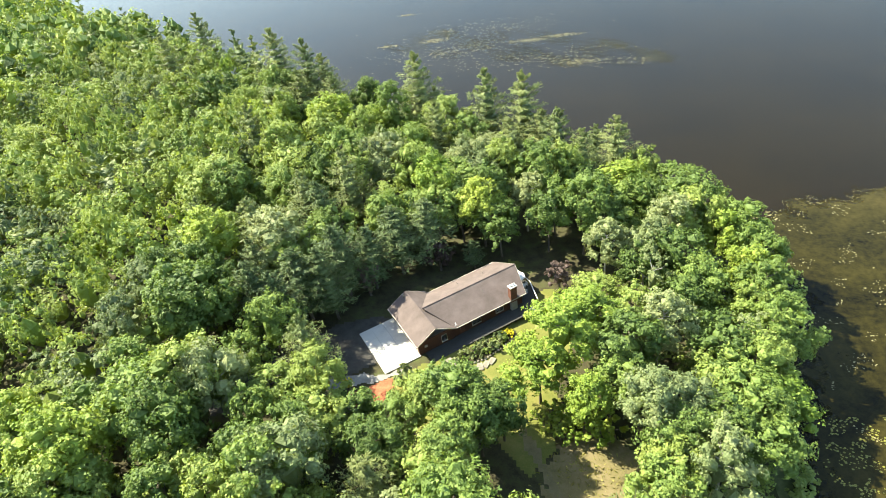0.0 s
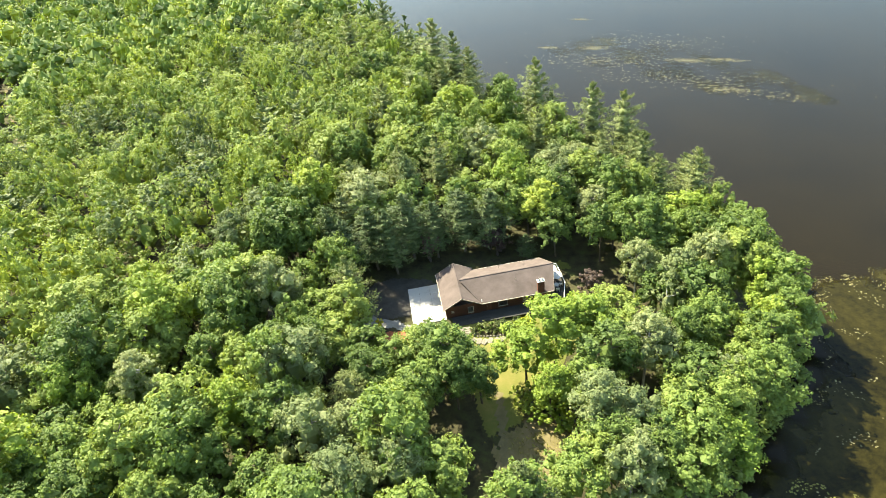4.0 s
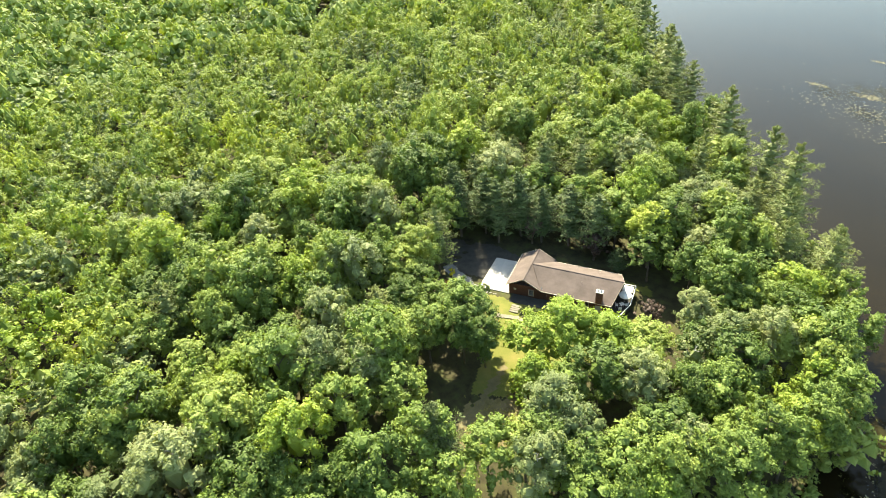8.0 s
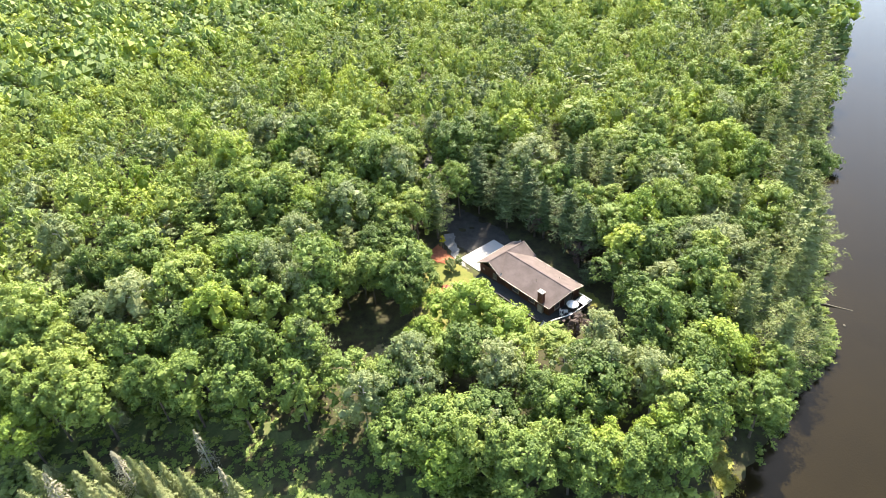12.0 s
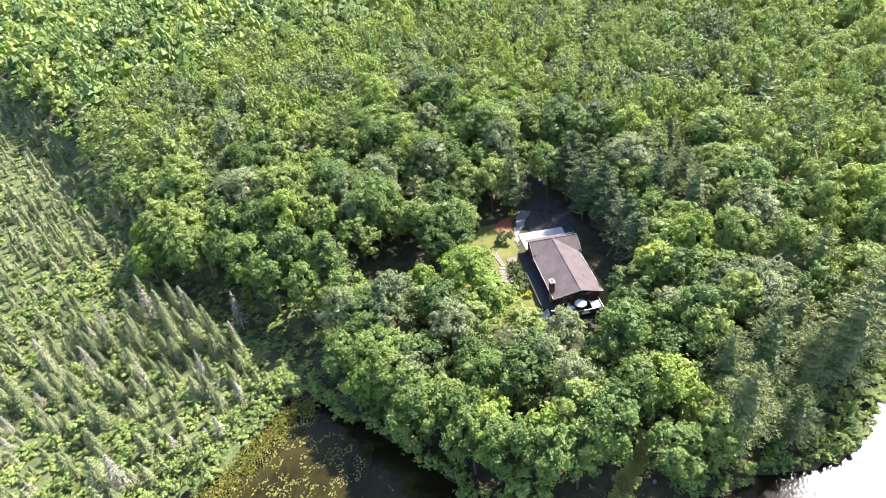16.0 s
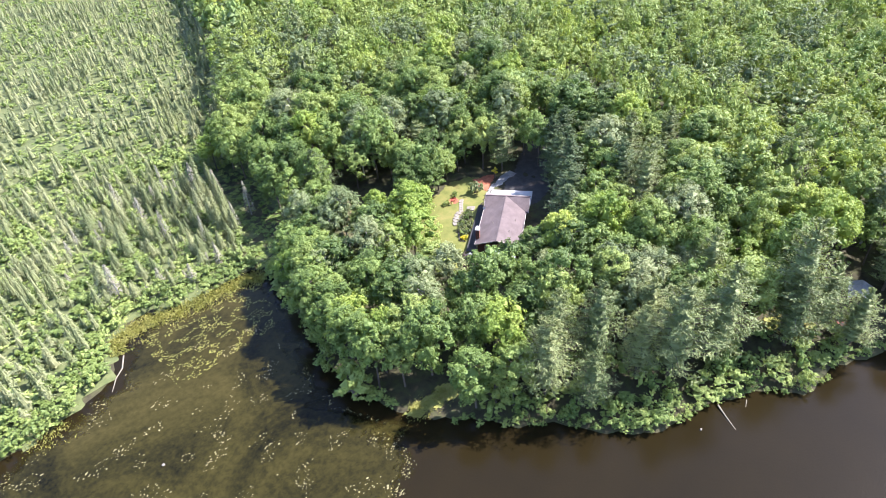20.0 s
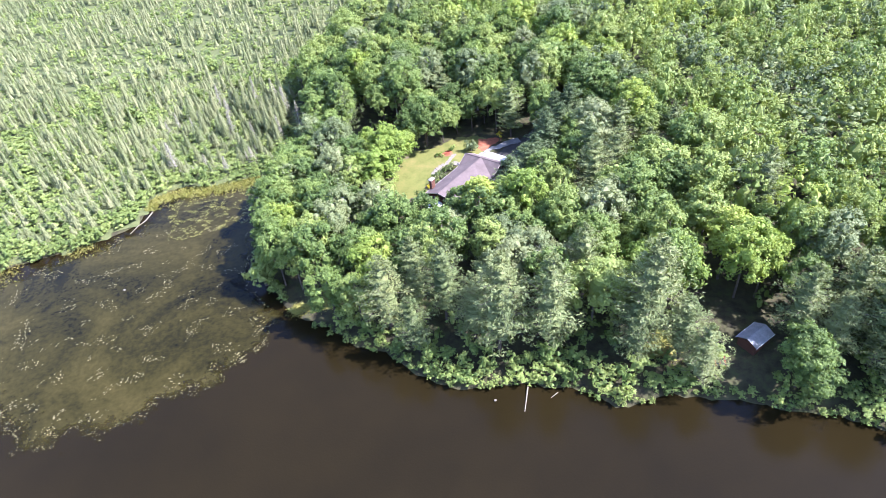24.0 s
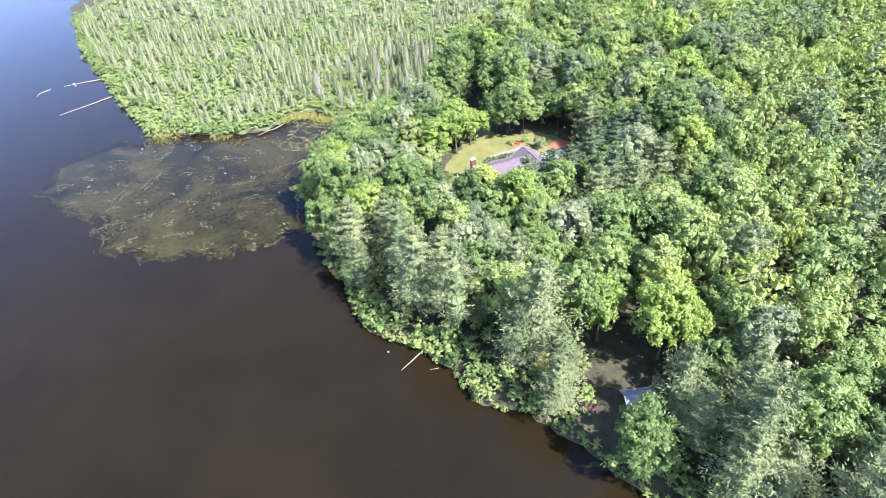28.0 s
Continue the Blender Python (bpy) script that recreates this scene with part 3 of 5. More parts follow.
def cleared(x, y):
    u, v = house_uv(x, y)
    d1, inside = segments(x, y, GARDEN, True)
    point = np.hypot(x - 37, y - 93.5) < 3.5
    yard = ((u > -14) & (u < 26) & (v > -4) & (v < 12.5)) | ((u > -7) & (u < 21) & (v > 0) & (v < 14))
    lane = segments(x, y, LANE, False)[0] < 2.6
    far_road = (segments(x, y, [(-165, 83), (-178, 90), (-192, 99), (-210, 110), (-240, 126)], False)[0] < 4) | (np.hypot(x - 47, y + 132) < 10)
    glade = far_road | (np.hypot(x + 23, y - 132) < 4) | (np.hypot(x + 35, y - 141) < 5)
    sunny = segments(x, y, [(-24, 60), (-40, 68)], False)[0] < 2.6
    creek = segments(x, y, CREEK, False)[0] < 4.6
    strip = segments(x, y, [(41, 91.2), (31, 93.4), (23, 95.4)], False)[0] < 2.3
    hollow = segments(x, y, [(8, 42), (-1, 41), (-4, 36), (2, 32)], False)[0] < 3.4
    landing_view = (segments(x, y, [(-37, 142), (-26, 150)], False)[0] < 3.8)
    return landing_view | hollow | creek | strip | sunny | inside | (d1 < 1) | point | yard | lane | glade


LANE = [(-24, 62), (-33, 61), (-40, 55), (-50, 52), (-70, 58)]
lod = {}
for i in range(4):
    r = np.random.default_rng(40 + i)
    lod["mid", i] = broad_crown(r, 17, 4.9, 15 + i % 2, 120, 1060, 0.345, 0.76, full=0.52, calm=0.42)[:2]
    lod["far", i] = broad_crown(r, 17, 5.2, 8, 34, 120, 0.62, 0.72, full=0.8, calm=0.34)[:2]
    lod["bush", i] = broad_crown(r, 17, 5.0, 4, 12, 52, 1.2, 0.95)[:2]
    lod["shrub", i] = broad_crown(r, 17, 5.0, 6, 26, 150, 0.8, 0.95)[:2]
    lod["fringe", i] = broad_crown(r, 17, 5.0, 8, 40, 300, 0.66, 0.95)[:2]
    lod["tuft", i] = broad_crown(r, 17, 5.0, 3, 7, 22, 1.5, 0.95)[:2]
    lod["pine", i] = pine_parts(r, 20, 4.2, 420, 0.62, 7, 4)[1:]
    lod["spruce", i] = spruce_parts(r, 12, 2.2, 170, 0.46)[1:]
    lod["far_spruce", i] = spruce_parts(r, 12, 2.3, 60, 0.78)[1:]


def woods(name, rows, mat, label, category):
    """One object out of many far trees: rows of (model, x, y, z, height factor, width factor)."""
    bits = {3: [[], [], [], 0], 4: [[], [], [], 0]}
    for key, x, y, z, s, w in rows:
        c, q = math.cos(x * 7 + y), math.sin(x * 7 + y)
        turn = np.array([[c, q, 0], [-q, c, 0], [0, 0, 1]])
        tone = rng.normal() * 0.17
        for v, f in lod[key]:
            b = bits[f.shape[1]]
            b[0].append((v * [w, w, s]) @ turn + [x, y, z])
            b[1].append(f + b[3])
            b[2].append(np.full(len(v), tone))
            b[3] += len(v)
    full = [b for b in bits.values() if b[3]]
    me = mesh_of(name, [(np.concatenate(b[0]), np.concatenate(b[1]), 0) for b in full], [mat])
    me.attributes.new("tone", "FLOAT", "POINT").data.foreach_set("value", np.concatenate([q for b in full for q in b[2]]).astype(np.float32))
    return tagged(new(name, me), label, category, kind="stuff")


WOODS = [(-150, 330), (-240, 310), (-375, 235), (-400, -15), (-300, -175), (-150, -380), (60, -380), (205, -230), (235, -60), (200, 60), (60, 200)]
px, py = scatter(-400, 330, -390, 330, 6.8, 2.5)
pz, pd, pb = land(px, py)
ok = (pd > 1.6) & ~cleared(px, py) & segments(px, py, WOODS, True)[1]
near = np.full(px.shape, 1e9)
for x, y, *rest in RED:
    near = np.minimum(near, np.hypot(px - x, py - y) - 1.5)
for x, y, top in PINES:
    near = np.minimum(near, np.hypot(px - x, py - y) - 1.0)
for x, y in standing:
    near = np.minimum(near, np.hypot(px - x, py - y))
ok &= near > 4.3
mid_rows, far_rows, pine_rows, spruce_rows, grey_rows, bright_rows, far_bright = [], [], [], [], [], [], []
for x, y, z, d, b in zip(px[ok], py[ok], pz[ok], pd[ok], pb[ok]):
    away = math.hypot(x + 5, y - 75)
    g, h, v = rng.uniform(), rng.uniform(0.7, 1.2), int(rng.integers(4))
    if b > 0.62:
        continue
    if away > 330 and g < 0.3:
        continue
    if away < 58 or (away < 112 and y > 92 and d < 34) or (-26 < x < 26 and -24 < y < 36) or (-74 < x < -20 and -2 < y < 46):
        shade = float(noise.noise(Vector((x * 0.06, y * 0.06, 2))))
        key = "pine" if (g < 0.7 and d < 14 and y > 98) or g < 0.06 else "grey" if shade > 0.28 else "bright" if shade < -0.33 else "broad"
        hu, hv = house_uv(x, y)
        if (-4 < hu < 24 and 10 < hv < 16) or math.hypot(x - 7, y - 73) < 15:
            key, h = ("shaded_pine", h * 0.5) if hv > 10 else (key, h * 0.72)
        plant(key, x, y, (17.5 if away > 40 else 16.0) * h * min(1.0, (0.62 if y < 92 else 0.86) + d / 40), z=z, wide=rng.uniform(0.85, 1.2))
    elif g < 0.07 or (d < 10 and g < 0.45):
        pine_rows.append((("pine", v), x, y, z, h, 1.0))
    elif away < 170:
        sort = noise.noise(Vector((x * 0.035, y * 0.035, 9))) + 0.5 * rng.normal()
        (grey_rows if sort > 0.62 else bright_rows if sort < -0.7 else mid_rows).append((("mid", v), x, y, z, h, rng.uniform(0.75, 1.25)))
    else:
        (far_bright if rng.uniform() < 0.25 else far_rows).append((("far", v), x, y, z, h, rng.uniform(0.8, 1.25)))
# Young growth under and between the trees, and a fringe of bushes along the water.
ux, uy = scatter(-110, 60, -20, 200, 3.8, 1.6)
uz, ud, ub = land(ux, uy)
hu, hv = house_uv(ux, uy)
ok = ~((hu > -16) & (hu < 27) & (hv > -4) & (hv < 24)) & (ud > 1.0) & ((ud < 15) | (ub > 0.1) | (rng.uniform(size=ux.shape) < 0.12)) & (ub < 0.75) & ~cleared(ux, uy)
under = [(("shrub" if d < 15 else "tuft", int(rng.integers(4))), x, y, z - 0.6, rng.uniform(0.14, 0.36), rng.uniform(0.26, 0.46)) for x, y, z, d in zip(ux[ok], uy[ok], uz[ok], ud[ok])]
fringe = []
for (ax, ay), (bx, by) in zip(SHORE[17:47], SHORE[18:48]):
    n = max(1, int(math.hypot(bx - ax, by - ay) / 1.4))
    for k in range(n):
        l = math.hypot(bx - ax, by - ay)
        w = rng.uniform(-0.7, 1.3)
        x, y = ax + (bx - ax) * k / n - (by - ay) / l * w, ay + (by - ay) * k / n + (bx - ax) / l * w
        if math.hypot(x - 38, y - 93) > 5.5:
            s = rng.uniform(0.12, 0.28) * (0.55 if y > 96 else 0.9)
            fringe.append((("fringe", int(rng.integers(4))), x, y, -0.25 * 17 * s * 0.6, s, s * 1.5))
sx, sy = (np.concatenate(q) for q in zip(scatter(-30, 240, -66, 60, 3.1, 1.5), scatter(-80, 240, -370, -66, 4.0, 1.9)))
sz, sd, sb = land(sx, sy)
bog_bush = []
seen = segments(sx, sy, WOODS, True)[1]
sx, sy, sz, sd, sb = sx[seen], sy[seen], sz[seen], sd[seen], sb[seen]
for x, y, z, d, b in zip(sx, sy, sz, sd, sb):
    if b < 0.6 or d < 1.5 or math.hypot(x - 47, y + 132) < 6 or segments([x], [y], CREEK, False)[0][0] < 5.0:
        continue
    g, h, v = rng.uniform(), 0.26 + 0.36 * rng.uniform() ** 1.4, int(rng.integers(4))
    patch = noise.noise(Vector((x * 0.03, y * 0.03, 7)))
    h *= 1 + 0.7 * noise.noise(Vector((x * 0.07, y * 0.07, 3)))
    if d < 5 or (patch < -0.02 and g < 0.72) or g < 0.27:
        bog_bush.append((("shrub" if math.hypot(x - 45, y - 18) < 36 else "bush" if y > -66 else "tuft", v), x, y, z - 1.0, h * (0.36 if d < 8 else 0.5), rng.uniform(0.36, 0.56)))
    elif math.hypot(x - 36, y - 6) < 33:
        plant("snag" if g < 0.42 and patch > 0.02 else "spruce", x, y, 12.5 * h, z=z, wide=random.uniform(1.5, 2.0))
    else:
        spruce_rows.append((("spruce" if y > -66 else "far_spruce", v), x, y, z, h * 1.05, rng.uniform(0.62, 0.95)))
    if y > -40 and g < 0.8:
        bog_bush.append((("tuft", v), x + 1.4, y + 0.7, z - 0.9, rng.uniform(0.1, 0.22), rng.uniform(0.32, 0.46)))
BOG_SNAGS = [(23.3, 9.9, 11.5), (29.7, 14.5, 10.5), (25.7, -1.8, 12), (28, -11.8, 12), (34, -20, 11), (38, 12, 9.5), (44, 2, 10)]
BOG_SPRUCES = [(29.5, 8.7, 11), (32.3, 6.2, 11), (26.6, 0.1, 12), (28.2, -6.7, 12), (27.8, 2.7, 11.5), (30.5, -3, 11), (30.3, -13.7, 12), (28, 5.5, 11), (25, -6, 12.5), (33, 1, 10.5), (31, 16, 9.5), (33, 11.5, 9.5), (25.5, -15, 12), (35.5, -8, 11)]
for key, rows in (("snag", BOG_SNAGS), ("spruce", BOG_SPRUCES)):
    for x, y, top in rows:
        plant(key, x, y, top - 0.8, z=ground_z(x, y), wide=random.uniform(1.0, 1.4))
bx, by = scatter(20, 240, -80, 60, 3.2, 1.3)
bz, bd, bb = land(bx, by)
for x, y, z in zip(*(q[(bd > 0.2) & (bd < 9) & (bb > 0.6) & (segments(bx, by, CREEK, False)[0] > 5.0)] for q in (bx, by, bz))):
    bog_bush.append((("shrub", int(rng.integers(4))), x, y, z - 0.5, rng.uniform(0.12, 0.27), rng.uniform(0.28, 0.42)))
cx, cy = scatter(8, 38, -20, 40, 2.4, 1.0)
cz, cd, cb = land(cx, cy)
low = (segments(cx, cy, CREEK, False)[0] < 5.2) & (cd > 0.4)
for x, y, z in zip(cx[low], cy[low], cz[low]):
    under.append((("shrub", int(rng.integers(4))), x, y, z - 0.3, rng.uniform(0.03, 0.06), rng.uniform(0.2, 0.3)))
kx, ky = scatter(-75, 45, 30, 175, 2.7, 1.1)
kz, kd, kb = land(kx, ky)
for x, y, z in zip(*(q[(kd > 0.3) & (kd < 5.5) & (kb < 0.6) & ~cleared(kx, ky)] for q in (kx, ky, kz))):
    under.append((("shrub", int(rng.integers(4))), x, y, z - 0.4, rng.uniform(0.1, 0.2), rng.uniform(0.25, 0.4)))
woods("undergrowth", under, LEAF, "young growth under the trees", "undergrowth")
woods("shore_thicket", fringe, LEAF, "green bushes leaning over the waterline", "thicket")
woods("woods", mid_rows, LEAF, "dense green broadleaf wood round the yard", "woods")
woods("far_woods", far_rows, LEAF, "distant green broadleaf wood", "woods")
woods("maple_woods", bright_rows, LEAF_BRIGHT, "yellow-green maples among the wood", "woods")
woods("far_maples", far_bright, LEAF_BRIGHT, "distant yellow-green maples", "woods")
woods("aspen_woods", grey_rows, LEAF_GREY, "grey-green aspens among the wood", "woods")
woods("pine_woods", pine_rows, NEEDLE, "white pines among the wood", "woods")
woods("spruce_woods", spruce_rows, NEEDLE_SPRUCE, "dense narrow bog spruces", "woods")
woods("alder_thicket", bog_bush, LEAF_ALDER, "bright green alder thicket by the water", "thicket")


# ---- the house: u along the front, v towards the back, z over the floor ----
ROOF = noisy("roof_shingles", (0.083, 0.0645, 0.0585), (0.139, 0.108, 0.1), 0.4, 0.95, fine=16, bump=0.3)
SIDING = noisy("red_brown_siding", (0.06, 0.026, 0.017), (0.105, 0.046, 0.03), 2.5, 0.8, fine=20, bump=0.3, stretch=(0.3, 0.3, 6))
TRIM = noisy("cream_trim", (0.3, 0.26, 0.21), (0.42, 0.37, 0.31), 3, 0.6)
BRICK = noisy("brick", (0.085, 0.035, 0.024), (0.17, 0.075, 0.05), 6, 0.9, bump=0.4)
MORTAR = noisy("mortar", (0.2, 0.18, 0.16), (0.3, 0.28, 0.25), 8, 0.95)
CONCRETE = noisy("concrete", (0.34, 0.325, 0.30), (0.45, 0.43, 0.40), 0.35, 0.9, c=(0.48, 0.45, 0.4), fine=9, bump=0.15)
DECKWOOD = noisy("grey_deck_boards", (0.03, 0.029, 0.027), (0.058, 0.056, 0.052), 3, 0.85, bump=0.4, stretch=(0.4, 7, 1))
WHITE = noisy("white_paint", (0.7, 0.69, 0.66), (0.82, 0.81, 0.79), 2, 0.5)
DARKMETAL = noisy("dark_metal", (0.03, 0.03, 0.03), (0.07, 0.07, 0.07), 5, 0.5)
GALV = noisy("grey_metal", (0.3, 0.3, 0.31), (0.42, 0.42, 0.43), 3, 0.45)
GLASS, nt, p = material("window_glass")
p.inputs["Base Color"].default_value = (0.9, 0.95, 0.95, 1)
p.inputs["Transmission Weight"].default_value, p.inputs["Roughness"].default_value, p.inputs["IOR"].default_value = 1.0, 0.03, 1.45
BOARD_FACES = np.array([(3, 2, 1, 0), (4, 5, 6, 7), (0, 1, 5, 4), (1, 2, 6, 5), (2, 3, 7, 6), (3, 0, 4, 7)])


def box(u0, u1, v0, v1, z0, z1):
    return np.array([(u, w, z) for z in (z0, z1) for u, w in ((u0, v0), (u1, v0), (u1, v1), (u0, v1))], float), BOARD_FACES


def chunk(name, pieces, mat, parent, label=""):
    return part(name, mesh_of(name, [(*joined(pieces), 0)], [mat]), parent, label)


def prism(outline, axis, a, b):
    """An outline of (p, z) pulled from a to b along u or v."""
    n = len(outline)
    pts = [((q, w, z) if axis == "u" else (w, q, z)) for q in (a, b) for w, z in outline]
    f = [(i, (i + 1) % n, n + (i + 1) % n, n + i) for i in range(n)]
    return pts, f


def solid(name, verts, faces, mat, parent, label=""):
    bm = bmesh.new()
    vs = [bm.verts.new(v) for v in verts]
    for f in faces:
        bm.faces.new([vs[i] for i in f])
    bmesh.ops.recalc_face_normals(bm, faces=bm.faces)
    me = bpy.data.meshes.new(name)
    bm.to_mesh(me)
    bm.free()
    me.materials.append(mat)
    return part(name, me, parent, label)


house = holder("house")
house.matrix_basis = pose(*HOUSE_AT, FLOOR, 0, 0, HOUSE_TURN)
EAVE, RIDGE, GRIDGE, PROW = 2.3, 4.68, 4.4, 22.4
BASE = -2.3


def pierced(name, along, at, thick, a, b, holes, mat=SIDING, top=EAVE + 0.1):
    """A wall along u or v with openings (from, to, sill, head)."""
    bits, edge = [], a
    def piece(p0, p1, z0, z1):
        if p1 - p0 > 0.01 and z1 - z0 > 0.01:
            bits.append(box(p0, p1, at, at + thick, z0, z1) if along == "u" else box(at, at + thick, p0, p1, z0, z1))
    for h0, h1, sill, head in sorted(holes):
        piece(edge, h0, BASE, top)
        piece(h0, h1, BASE, sill)
        piece(h0, h1, head, top)
        edge = h1
    piece(edge, b, BASE, top)
    wall = holder(name)
    wall.parent = house
    for b in bits:
        chunk("wall_panel", [b], mat, wall)
    return wall


def window(along, at, out, a, b, sill, head, name="window", bars=1):
    """A framed window with its pane and sill; out is the side that faces outdoors."""
    w = holder(name)
    w.parent = house
    def slab(p0, p1, z0, z1, d0, d1):
        lo, hi = sorted((at + out * d0, at + out * d1))
        return box(p0, p1, lo, hi, z0, z1) if along == "u" else box(lo, hi, p0, p1, z0, z1)
    e = 0.1
    chunk("frame", [slab(a - e, a, sill - e, head + e, -0.06, 0.05), slab(b, b + e, sill - e, head + e, -0.06, 0.05), slab(a, b, head, head + e, -0.06, 0.05), slab(a, b, sill - e, sill, -0.06, 0.05)], TRIM, w)
    chunk("sill", [slab(a - 0.14, b + 0.14, sill - 0.15, sill - 0.1, -0.06, 0.12)], TRIM, w)
    for i in range(bars):
        c = a + (b - a) * (i + 1) / (bars + 1)
        chunk("glazing_bar", [slab(c - 0.025, c + 0.025, sill, head, -0.05, 0.01)], TRIM, w)
    for i in range(bars + 1):
        p0, p1 = a + (b - a) * i / (bars + 1) + 0.03, a + (b - a) * (i + 1) / (bars + 1) - 0.03
        g = chunk("pane", [slab(p0, p1, sill, head, -0.04, -0.03)], GLASS, w)
        g.visible_shadow = False
    return w


# Walls of the garage and of the long main part.
pierced("garage_front_wall", "v", 0.45, 0.2, 0.45, 10.25, [(0.9, 3.7, -0.15, 1.95), (4.2, 7.0, -0.15, 1.95), (8.1, 9.0, -0.1, 1.9)])
solid("garage_gable_wall", *prism([(0.65, BASE), (6.9, BASE), (6.9, EAVE + 0.05), (3.67, GRIDGE - 0.12), (0.65, EAVE + 0.2)], "v", 0.45, 0.5), SIDING, house)
pierced("garage_end_wall", "u", 0.4, 0.05, 0.65, 6.9, [(4.7, 5.6, 0.35, 1.6)])
solid("garage_back_gable", *prism([(0.65, BASE), (6.9, BASE), (6.9, EAVE + 0.05), (3.67, GRIDGE - 0.12), (0.65, EAVE + 0.2)], "v", 10.05, 10.25), SIDING, house)
pierced("front_wall", "u", 0.5, 0.2, 6.9, 20.65, [(8.2, 9.2, -0.05, 2.0), (10.6, 12.2, 0.5, 1.8), (15.3, 16.7, 0.55, 1.8)])
pierced("back_wall", "u", 9.45, 0.2, 6.9, 20.65, [(9.5, 10.9, 0.7, 1.8), (14, 16, 0.4, 1.8), (18, 19.2, 0.7, 1.8)])
pierced("end_wall", "v", 20.45, 0.2, 0.7, 9.45, [(2.2, 3.6, 0.4, 1.8), (5.2, 7.6, -0.05, 2.0)], top=EAVE + 0.05)
solid("end_gable", *prism([(0.5, EAVE + 0.05), (9.65, EAVE + 0.05), (5.05, RIDGE - 0.16)], "u", 20.45, 20.65), SIDING, house)
chunk("floor_slab", [box(0.65, 6.9, 0.5, 10.05, -0.3, -0.16), box(6.9, 20.45, 0.7, 9.45, -0.3, -0.04)], CONCRETE, house)
window("u", 0.4, -1, 4.7, 5.6, 0.35, 1.6)
window("u", 0.5, -1, 10.6, 12.2, 0.5, 1.8)
window("u", 0.5, -1, 15.3, 16.7, 0.55, 1.8)
window("u", 9.65, 1, 9.5, 10.9, 0.7, 1.8)
window("u", 9.65, 1, 14, 16, 0.4, 1.8, bars=2)
window("u", 9.65, 1, 18, 19.2, 0.7, 1.8)
window("v", 20.65, 1, 2.2, 3.6, 0.4, 1.8)
window("v", 20.65, 1, 5.2, 7.6, -0.05, 2.0, "sliding_door")
for v0 in (0.9, 4.2):
    gd = holder("garage_door")
    gd.parent = house
    for k in range(4):
        chunk("door_panel", [box(0.5, 0.56, v0, v0 + 2.8, -0.15 + k * 0.525, 0.355 + k * 0.525)], TRIM, gd)
chunk("side_door", [box(0.5, 0.56, 8.1, 9.0, -0.1, 1.9)], TRIM, house, "cream side door")
fd = chunk("front_door", [box(8.2, 9.2, 0.56, 0.62, -0.05, 2.0)], BRICK, house, "dark red front door")
chunk("door_handle", [box(8.3, 8.36, 0.5, 0.56, 0.9, 1.05)], GALV, fd)
chunk("wall_lamp", [box(0.25, 0.45, 3.88, 4.02, 1.5, 1.85)], DARKMETAL, house)
chunk("wall_lamp", [box(0.25, 0.45, 7.45, 7.59, 1.5, 1.85)], DARKMETAL, house)
chunk("wall_plaque", [box(1.5, 2.0, 0.33, 0.4, 0.9, 1.35)], TRIM, house, "pale plaque on the gable wall")

# Roofs: thick slabs, with fascia boards, ridge caps and vents.
T = 0.14


def roof_slab(name, quad, label=""):
    low = [(x, y, z - T) for x, y, z in quad]
    n = len(quad)
    faces = [tuple(range(n)), tuple(range(2 * n - 1, n - 1, -1))] + [(i, (i + 1) % n, n + (i + 1) % n, n + i) for i in range(n)]
    return solid(name, list(quad) + low, faces, ROOF, house, label)


roof_slab("roof_garage_front", [(0, -0.1, EAVE), (3.67, -0.1, GRIDGE), (3.67, 10.75, GRIDGE), (0, 10.75, EAVE)])
roof_slab("roof_garage_back", [(7.35, 10.75, EAVE), (3.67, 10.75, GRIDGE), (3.67, -0.1, GRIDGE), (7.35, -0.1, EAVE)])
roof_slab("roof_main_front", [(7.3, -0.05, EAVE + 0.02), (21.1, -0.05, EAVE + 0.02), (PROW, 5.05, RIDGE), (4.0, 5.05, RIDGE)])
roof_slab("roof_main_back", [(21.1, 10.15, EAVE + 0.02), (7.3, 10.15, EAVE + 0.02), (4.0, 5.05, RIDGE), (PROW, 5.05, RIDGE)])
chunk("ridge_cap", [box(4.1, PROW, 4.93, 5.17, RIDGE - 0.02, RIDGE + 0.04)], ROOF, house)
chunk("ridge_cap", [box(3.55, 3.79, -0.1, 10.75, GRIDGE - 0.02, GRIDGE + 0.035)], ROOF, house)
chunk("gutter", [box(7.35, 21.1, -0.17, -0.05, EAVE - 0.14, EAVE + 0.0)], TRIM, house, "cream gutter")
chunk("gutter", [box(7.4, 21.1, 10.15, 10.27, EAVE - 0.14, EAVE + 0.0)], TRIM, house, "cream gutter")
chunk("gutter", [box(-0.12, 0.0, -0.1, 10.75, EAVE - 0.15, EAVE - 0.01)], TRIM, house, "cream gutter")
def rake(name, p, q, out):
    """A trim board along the roof's edge from p to q, set off by out."""
    top = [p, q, tuple(a + b for a, b in zip(q, out)), tuple(a + b for a, b in zip(p, out))]
    low = [(x, y, z - 0.2) for x, y, z in top]
    v = [(x, y, z + 0.02) for x, y, z in top] + low
    solid(name, v, [(0, 1, 2, 3), (7, 6, 5, 4), (0, 4, 5, 1), (1, 5, 6, 2), (2, 6, 7, 3), (3, 7, 4, 0)], TRIM, house)


